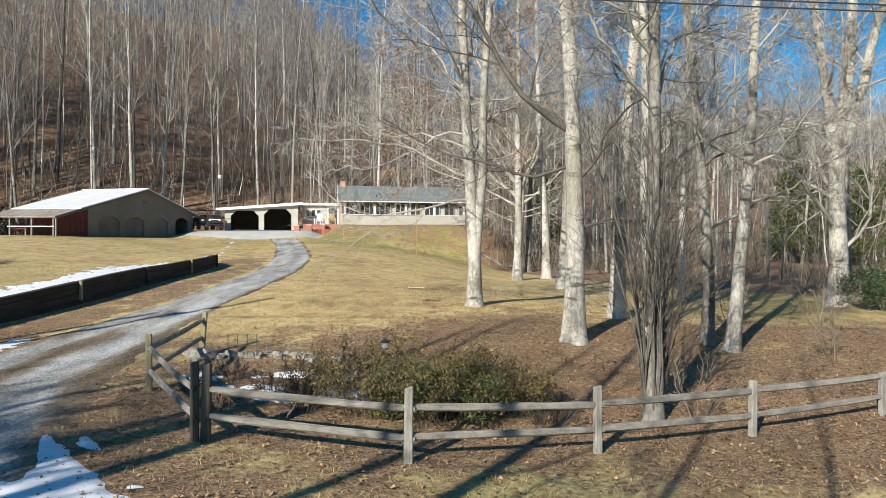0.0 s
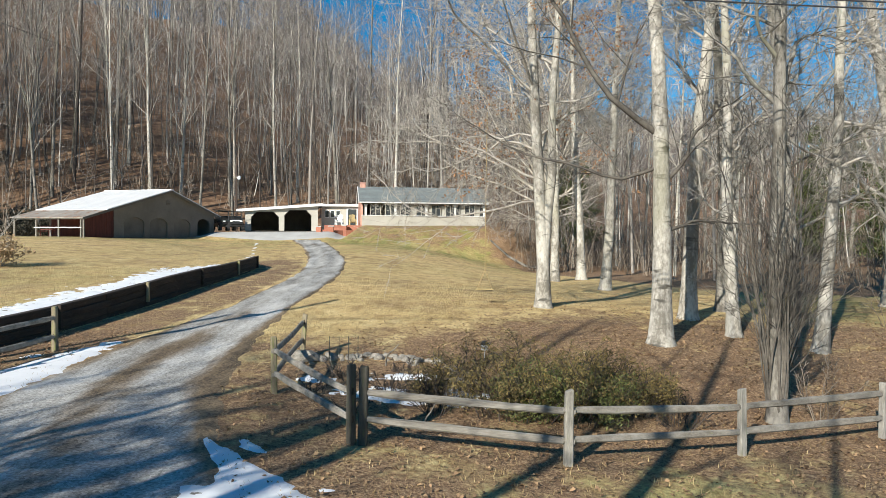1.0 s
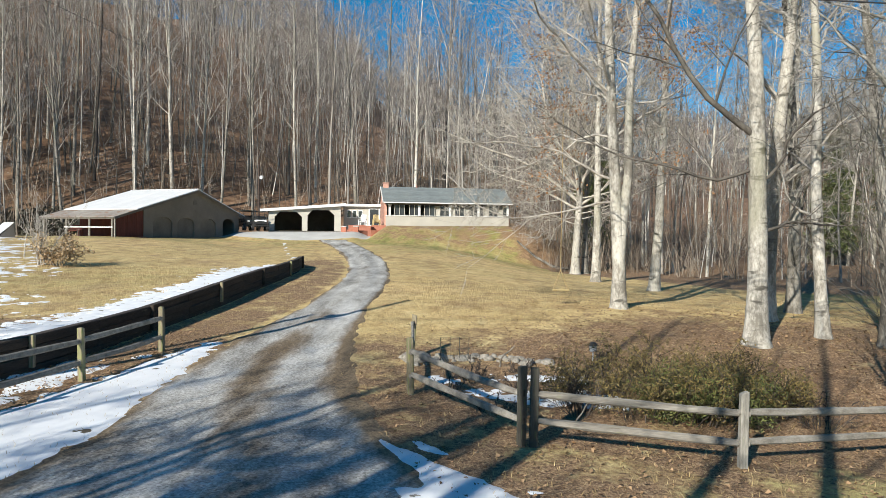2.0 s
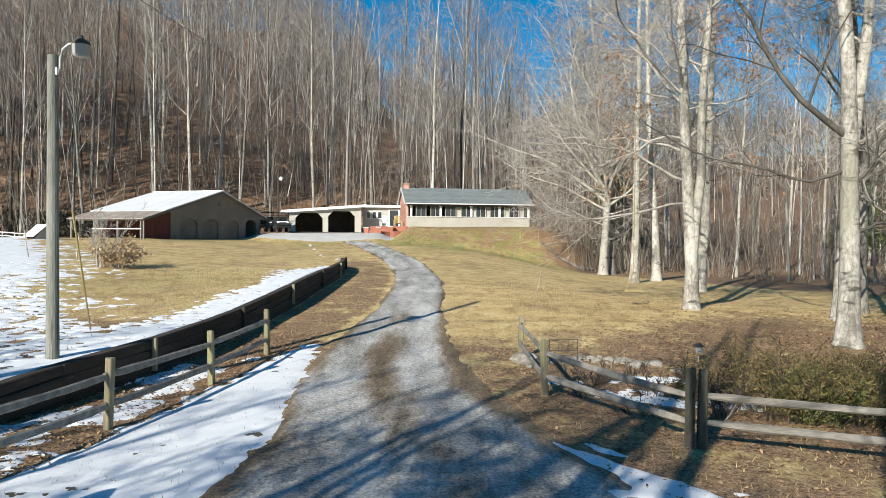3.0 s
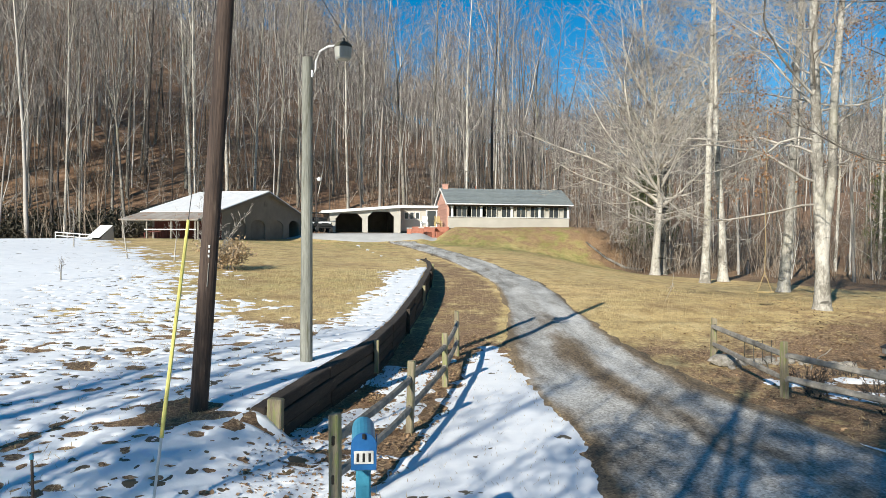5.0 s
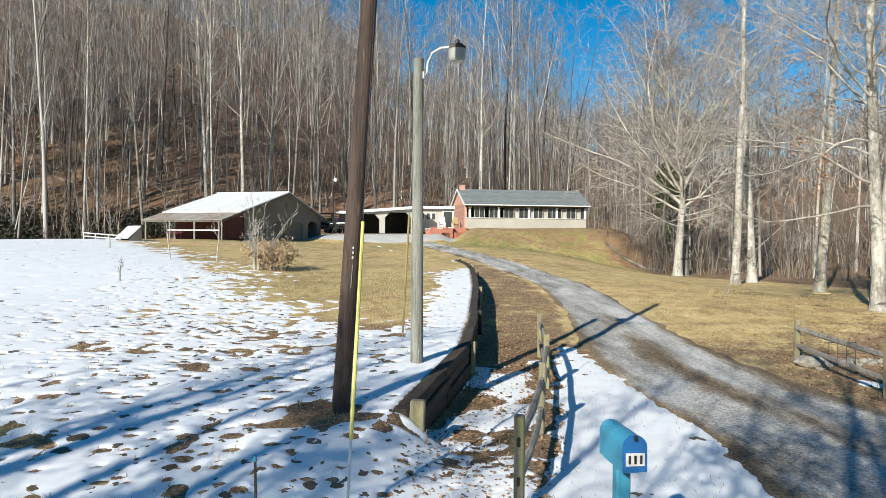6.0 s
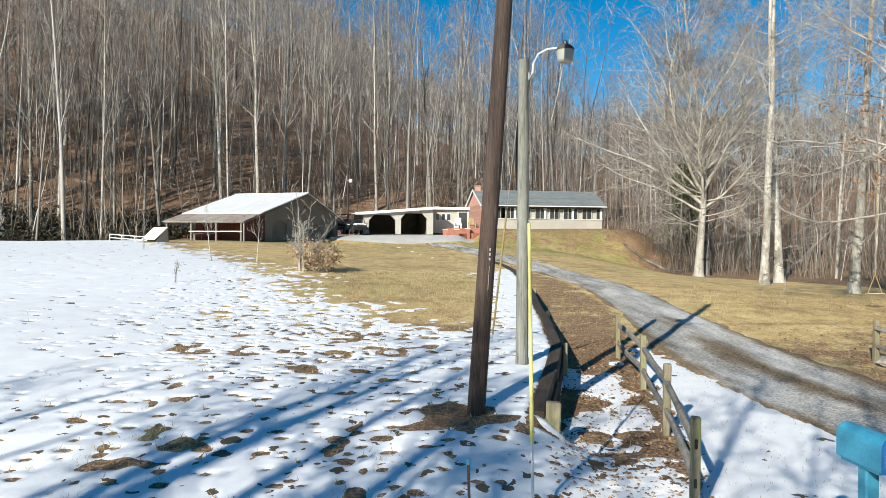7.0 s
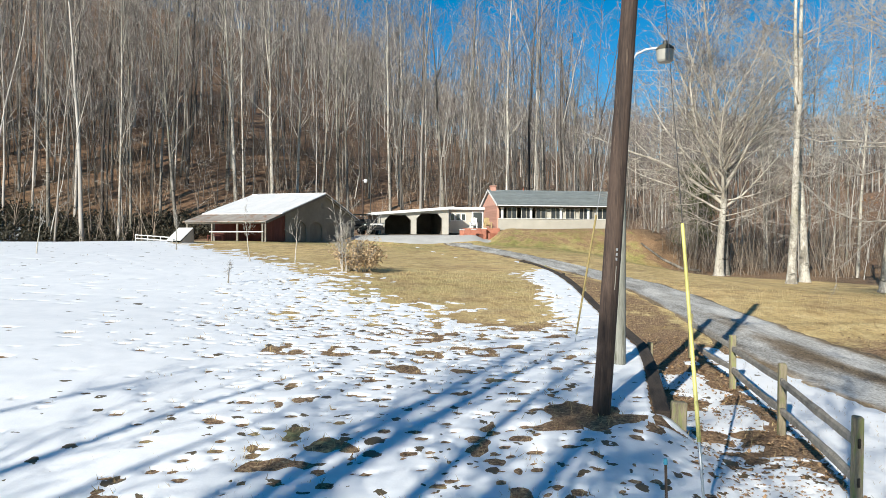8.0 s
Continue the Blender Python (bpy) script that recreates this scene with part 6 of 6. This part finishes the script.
# ---- left of the barn ----
panel = thing("white_shelter", pose(-31.2, 45.2, float(land(-31.2, 45.2)), 0, 0, -38), "small white-roofed shelter leaning in the snow", "shelter")
part("roof_sheet", box_bm((0, 0, 0.5), (1.45, 1.15, 0.04), Euler((0.72, 0, 0)).to_matrix().to_4x4(), 0.008), M_WHITE, panel, "white sloping sheet")
part("side_panel", prism_bm([(-0.4, 0), (0.5, 0), (0.42, 0.86)], 0.03, 0), M_BLOCKDARK, panel, "", (0.69, 0, 0))
part("side_panel", prism_bm([(-0.4, 0), (0.5, 0), (0.42, 0.86)], 0.03, 0), M_BLOCKDARK, panel, "", (-0.72, 0, 0))
part("back_panel", box_bm((0, 0.48, 0.42), (1.4, 0.03, 0.84)), M_BLOCKDARK, panel)
gate = thing("metal_frame", pose(-32.6, 45.0, float(land(-32.6, 45.0)), 0, 0, 0), "low white tubular frame beside the shelter", "frame")
for z in (0.12, 0.32):
    part("bar", tube_bm([(-1.15, 0, z + 0.1), (1.15, -0.3, z - 0.06)], 0.03, 6), M_WHITE, gate)
for x_ in (-1.15, -0.4, 0.4, 1.15):
    part("upright", tube_bm([(x_, -0.13 * (x_ + 1.15), 0.0), (x_, -0.13 * (x_ + 1.15), 0.4 - 0.07 * (x_ + 1.15))], 0.025, 6), M_WHITE, gate)


# ---- shrubs and saplings ----
def shrub(name, x, y, made, label, leafmat, group="", stemmat=None, category="shrub"):
    stems_, twigs_, leaf_ = made
    ob = thing(name, (x, y, float(land(x, y))), label, category, group)
    for nm, st in (("branch_frame", stems_), ("twig_spray", twigs_)):
        o = sheet_mesh(nm, *st, stemmat or (M_DARKBRUSH if leafmat in (M_JUNIPER, M_SCRUB) else M_TWIG))
        o.parent = ob
        if nm == "twig_spray":
            o["kind"] = "stuff"
    if leaf_ is not None:
        o = sheet_mesh("foliage", *leaf_, leafmat, soft=False)
        o.parent = ob
    return ob


shrub("leafy_bush", -18.8, 28.0, clump(71, 24, 1.45, 0.016, 1.35, (3, 0.10, 0.10, 0.055)), "rounded bush holding dry tan leaves on the lawn", M_TANLEAF)
shrub("bare_bush", -19.4, 27.9, clump(72, 15, 3.0, 0.022, 0.42), "bare upright pale-twigged bush", M_DEADLEAF)
YT = "young trees in the field"
for seed, x, y, h in ((81, -23.5, 30.5, 2.1), (82, -21.8, 31.0, 1.9), (83, -31.4, 29.3, 2.3), (84, -22.3, 22.7, 0.8), (85, -28.3, 36.0, 1.9)):
    made = hero_tree(seed, h, 0.032, (0, 0), 0, [], 0.45, 6, 0.45, 0.15, 0, False, 0.6, 0.12)
    plant_tree("sapling", x, y, made, "slender bare pale-barked sapling in the field", YT, None, seed * 40)


def evergreen(seed, wide, tall, count, leaf):
    """A low mound: short stems and dense small leaves in drifts."""
    rng = np.random.RandomState(seed)
    main, side = [], []
    for _ in range(60):
        a, k = rng.rand() * 6.283, math.sqrt(rng.rand())
        s = stem(rng, (0.5 * wide * k * math.cos(a), 0.3 * wide * k * math.sin(a), -0.05), (0.6 * math.cos(a), 0.6 * math.sin(a), 1), tall * (0.5 + 0.5 * rng.rand()) * (1.1 - 0.5 * k), 0.014, 0.004, 6, 0.12, 0.0)
        main.append(s)
        side += boughs(rng, s, 8, 0.3, 1.0, tall * 0.32, 0.8, 0.6, 4, 0.12, 0.02)
    tips = [s[0][i] for s in side for i in (1, 2, 3)]
    return grouped(main, 4), grouped(side, 3), blades(rng, tips, count, *leaf)


shrub("juniper_shrub", -0.6, 13.2, evergreen(91, 3.4, 1.45, 9, (0.07, 0.065, 0.018)), "sprawling brownish evergreen shrub behind the fence", M_JUNIPER)
shrub("juniper_shrub", 0.7, 13.5, evergreen(92, 2.4, 1.1, 7, (0.07, 0.065, 0.018)), "sprawling brownish evergreen shrub behind the fence", M_JUNIPER)
shrub("juniper_shrub", 0.0, 12.7, evergreen(97, 1.5, 1.25, 9, (0.07, 0.06, 0.018)), "olive-green evergreen shrub behind the fence", M_SCRUB)
shrub("twiggy_shrub", -2.2, 12.4, clump(93, 22, 0.85, 0.010, 1.1), "low dark leafless shrub in the garden bed", M_DEADLEAF, "", M_DARKBRUSH)
shrub("twiggy_shrub", -3.9, 14.3, clump(94, 16, 0.6, 0.009, 1.2), "low dark leafless shrub in the garden bed", M_DEADLEAF, "", M_DARKBRUSH)
for k, (x, y, h, n) in enumerate(((-3.0, 13.6, 0.5, 14), (-4.3, 13.3, 0.45, 10), (-2.9, 15.0, 0.4, 12), (-1.8, 14.6, 0.55, 14), (-3.6, 12.2, 0.4, 10), (1.9, 12.6, 0.7, 12))):
    shrub("twiggy_shrub", x, y, clump(420 + k, n, h, 0.008, 1.4), "low dark leafless shrub in the garden bed", M_DEADLEAF, "", M_DARKBRUSH)
shrub("laurel_bush", 15.9, 26.4, evergreen(95, 2.4, 2.1, 5, (0.14, 0.15, 0.05)), "glossy dark green laurel at the wood's edge", M_LAUREL)
shrub("laurel_bush", 17.6, 25.4, evergreen(96, 2.2, 1.6, 4, (0.14, 0.15, 0.05)), "glossy dark green laurel at the wood's edge", M_LAUREL)
for k, (x, y, h) in enumerate(((4.6, 13.4, 1.3), (9.0, 17.5, 1.8), (12.5, 24.5, 2.2), (10.8, 22.0, 1.5), (8.2, 21.5, 1.7))):
    shrub("twiggy_bush", x, y, clump(400 + k, 7, h, 0.010, 0.9), "thin leafless bush among the trees", M_DEADLEAF, "thin bushes under the trees", M_BRUSH)


def conifer(seed, h, r):
    rng = np.random.RandomState(seed)
    t = stem(rng, (0, 0, -0.3), (0, 0, 1), h, 0.02 * h, 0.02, 10, 0.015, 0.02)
    arms, tips = [], []
    for k in range(44):
        f = 0.12 + 0.86 * rng.rand()
        p = t[0][0] + np.array([0, 0, f * h])
        a = rng.rand() * 6.283
        L = r * (1.05 - f) ** 0.8 * (0.7 + 0.5 * rng.rand())
        s = stem(rng, p, (math.cos(a), math.sin(a), 0.15), L, 0.03, 0.008, 6, 0.08, -0.02)
        arms.append(s)
        tips += [s[0][i] + rng.normal(0, 0.12, 3) for i in (2, 3, 4, 5) for _ in range(3)]
    return tubes([t], 8), grouped(arms, 3), blades(rng, tips, 9, 0.28, 0.5, 0.075)


for k, (x, y, h) in enumerate(((32, 70, 13), (36.5, 72, 14), (41, 69, 13), (29.5, 66, 8), (34.5, 63, 8.5), (45, 74, 14), (38.5, 62, 7), (9.5, 74, 9), (12, 79, 10))):
    st, ar, lf = conifer(500 + k, h, 0.25 * h)
    ob = plant_tree("conifer", x, y, (st, ar, lf), "dark green pine among the bare woods", "pines in the woods", M_BARK2, 0, M_NEEDLE)
    ob.children[-1].name = "needle_mass"


# ---- garden bed: stones, branches, swing ----
def stone_mesh(seed):
    bm = bmesh.new()
    bmesh.ops.create_icosphere(bm, subdivisions=2, radius=1)
    r = random.Random(seed)
    sx, sy, sz = r.uniform(0.8, 1.3), r.uniform(0.7, 1.1), r.uniform(0.5, 0.85)
    for v in bm.verts:
        n = noise.noise(v.co * 1.3 + Vector((seed * 3.1, 0, 0)))
        v.co = Vector((v.co.x * sx, v.co.y * sy, v.co.z * sz)) * (1 + 0.45 * n)
    me = bpy.data.meshes.new("stone")
    bm.to_mesh(me)
    bm.free()
    me.materials.append(M_ROCK)
    return me


STONES = [stone_mesh(k) for k in range(5)]
r_ = random.Random(4)
for k in range(34):
    f = (k % 20) / 19 + (0.02 if k > 19 else 0)
    x = -5.05 + 3.6 * f
    y = 15.6 + 0.75 * math.sin(3.0 * f + 0.2) - 1.6 * max(0, f - 0.75) * 4 * 0.5
    y = y - (0.25 if k > 19 else 0)
    s = r_.uniform(0.05, 0.15) if k > 19 else r_.uniform(0.08, 0.17)
    ob = new("stone", STONES[k % 5])
    ob.matrix_basis = pose(x, y + r_.uniform(-0.16, 0.16), float(land(x, y)) + 0.12 * s, r_.uniform(-15, 15), r_.uniform(-15, 15), r_.uniform(0, 360)) @ Matrix.Diagonal((s, s, s, 1))
    tagged(ob, "pale rounded field stone edging the garden bed", "stone", "stones around the bed")
ob = new("stone", STONES[2])
ob.matrix_basis = pose(-5.0, 15.75, float(land(-5.0, 15.75)) + 0.1, 0, 0, 20) @ Matrix.Diagonal((0.26, 0.24, 0.26, 1))
tagged(ob, "large white stone at the fence end", "stone", "stones around the bed")
for k, (x, y, h, dx) in enumerate(((-3.3, 15.6, 0.75, 0.35), (-4.3, 15.2, 0.55, -0.2), (-2.4, 11.9, 0.5, 0.5))):
    rg = np.random.RandomState(700 + k)
    s = stem(rg, (0, 0, -0.1), (dx, 0.1, 1), h, 0.022, 0.008, 6, 0.2, 0)
    o = sheet_mesh("dead_branch", *tubes([s] , 6), M_BARK2)
    o.matrix_basis = Matrix.Translation((x, y, float(land(x, y))))
    tagged(o, "crooked dead branch stuck in the bed", "branch")
bl = thing("lantern", (-1.2, 16.4, float(land(-1.2, 16.4))), "small dark roofed garden lantern on a stake", "lantern")
part("stake", tube_bm([(0, 0, -0.1), (0, 0, 0.22)], 0.015, 6), M_STEEL, bl)
part("box", box_bm((0, 0, 0.28), (0.15, 0.15, 0.14), None, 0.01), M_STEEL, bl)
part("roof", box_bm((0, 0, 0.38), (0.24, 0.24, 0.08), None, 0.01, (0.3, 0.3)), M_BLACK, bl)
tr = thing("trellis", pose(-4.2, 16.0, float(land(-4.2, 16.0)), 0, 0, 5), "low wire trellis in the garden bed", "trellis")
for k in range(4):
    part("upright", tube_bm([(-0.3 + 0.2 * k, 0, -0.05), (-0.3 + 0.2 * k, 0, 0.5)], 0.008, 5), M_DARKPOST, tr)
for z in (0.25, 0.48):
    part("crossbar", tube_bm([(-0.32, 0, z), (0.32, 0, z)], 0.008, 5), M_DARKPOST, tr)

sw = thing("rope_swing", (-0.86, 23.3, 0.0), "rope swing with a wooden seat hanging from a bough", "swing")
part("rope", tube_bm([(0, 0, 1.75), (0.03, 0, 6.6)], 0.012, 6), M_STRAW, sw)
part("strap", tube_bm([(-0.22, 0, 1.17), (0, 0, 1.76)], 0.013, 6), M_STRAW, sw)
part("strap", tube_bm([(0.22, 0, 1.17), (0, 0, 1.76)], 0.013, 6), M_STRAW, sw)
part("seat", box_bm((0, 0, 1.15), (0.52, 0.2, 0.035), None, 0.008), M_TEAK, sw, "pale wooden seat")

log = thing("fallen_log", (0, 0, 0), "fallen dark log with broken limbs on the bank", "log")
part("trunk", tube_bm([(1.6, 63.4, float(land(1.6, 63.4)) + 0.1), (3.0, 62.0, float(land(3.0, 62.0)) + 0.12), (4.3, 60.8, float(land(4.3, 60.8)) + 0.12), (5.4, 59.8, float(land(5.4, 59.8)) + 0.1)], [0.07, 0.10, 0.12, 0.10], 9), M_BARK2, log)
for k in range(5):
    f = 0.15 + 0.17 * k
    p = Vector((1.4, 63.6, 4.0)).lerp(Vector((8.0, 58.0, 1.0)), f)
    part("limb", tube_bm([p, p + Vector((0.3 - 0.2 * k, -0.4, 0.7)), p + Vector((0.8 - 0.4 * k, -0.7, 1.2))], [0.05, 0.035, 0.012], 6), M_BARK2, log)


# ---- leaf litter and grass on the near ground ----
def strewn(name, count, xr, yr, seed, long, wide, material, label, ok, lift=0.02, stand=False):
    g = np.random.RandomState(seed)
    x = xr[0] + (xr[1] - xr[0]) * g.rand(count)
    y = yr[0] + (yr[1] - yr[0]) * g.rand(count) ** 1.3
    keep = ok(x, y, g.rand(count))
    x, y = x[keep], y[keep]
    n = len(x)
    z = land(x, y)
    a = g.rand(n) * 6.283
    s = (0.6 + 0.8 * g.rand(n))
    if stand:
        h = long * s
        bend = g.normal(0, 0.5, (n, 2)) * h[:, None]
        p = np.stack([x, y, z - 0.01], -1)
        d = np.stack([np.cos(a), np.sin(a), 0 * a], -1) * wide * s[:, None]
        tip = np.stack([x + bend[:, 0], y + bend[:, 1], z + h * 0.8], -1)
        pts = np.stack([p - d, p + d, tip], 1).reshape(-1, 3)
        tri = np.arange(3 * n).reshape(-1, 3)
    else:
        u = np.stack([np.cos(a), np.sin(a), g.normal(0, 0.3, n)], -1) * (long * s)[:, None]
        v = np.stack([-np.sin(a), np.cos(a), g.normal(0, 0.4, n)], -1) * (wide * s)[:, None]
        p = np.stack([x, y, z + lift * g.rand(n) + 0.012], -1)
        up_ = np.array([0, 0, 0.012])
        pts = np.stack([p - u, p + v + up_, p + u, p - v + up_], 1).reshape(-1, 3)
        i = np.arange(n)[:, None] * 4
        tri = np.concatenate([i + np.array([[0, 1, 2]]), i + np.array([[0, 2, 3]])], 0)
    return tagged(sheet_mesh(name, pts, tri, material, soft=False), label, "leaves" if not stand else "grass", kind="stuff")


def off_drive(x, y):
    return np.abs(x - drive_mid(y)) > drive_half(y) * 0.95


strewn("leaf_litter", 34000, (-6, 13), (7.2, 26), 801, 0.03, 0.019, M_LITTERLEAF, "scattered dry brown leaves on the ground", lambda x, y, r: off_drive(x, y) & (r < (0.35 + 0.9 * value_noise(x, y, 1.2, 3) * smooth(-5, 1, x)) * (1.05 - ground_zones(x, y)[:, 0])))
strewn("leaf_litter", 6000, (-15, -9.7), (6.5, 19), 802, 0.03, 0.019, M_LITTERLEAF, "scattered dry brown leaves by the fence", lambda x, y, r: (x > wall_x(y) + 0.1) & off_drive(x, y) & (strip_cover(x, y) < 0.1))
strewn("dry_grass", 42000, (-13, 10), (7, 34), 803, 0.07, 0.006, M_STRAW, "short dormant straw-coloured grass", lambda x, y, r: off_drive(x, y) & (x > wall_x(y) + 0.1) & (r < ground_zones(x, y)[:, 0] + 0.12), stand=True)
strewn("dry_grass", 34000, (-30, -11.5), (6, 30), 804, 0.07, 0.006, M_STRAW, "short dormant straw-coloured grass", lambda x, y, r: (x < wall_x(y) - 0.3) & (field_cover(x, y) < 0.25), stand=True)
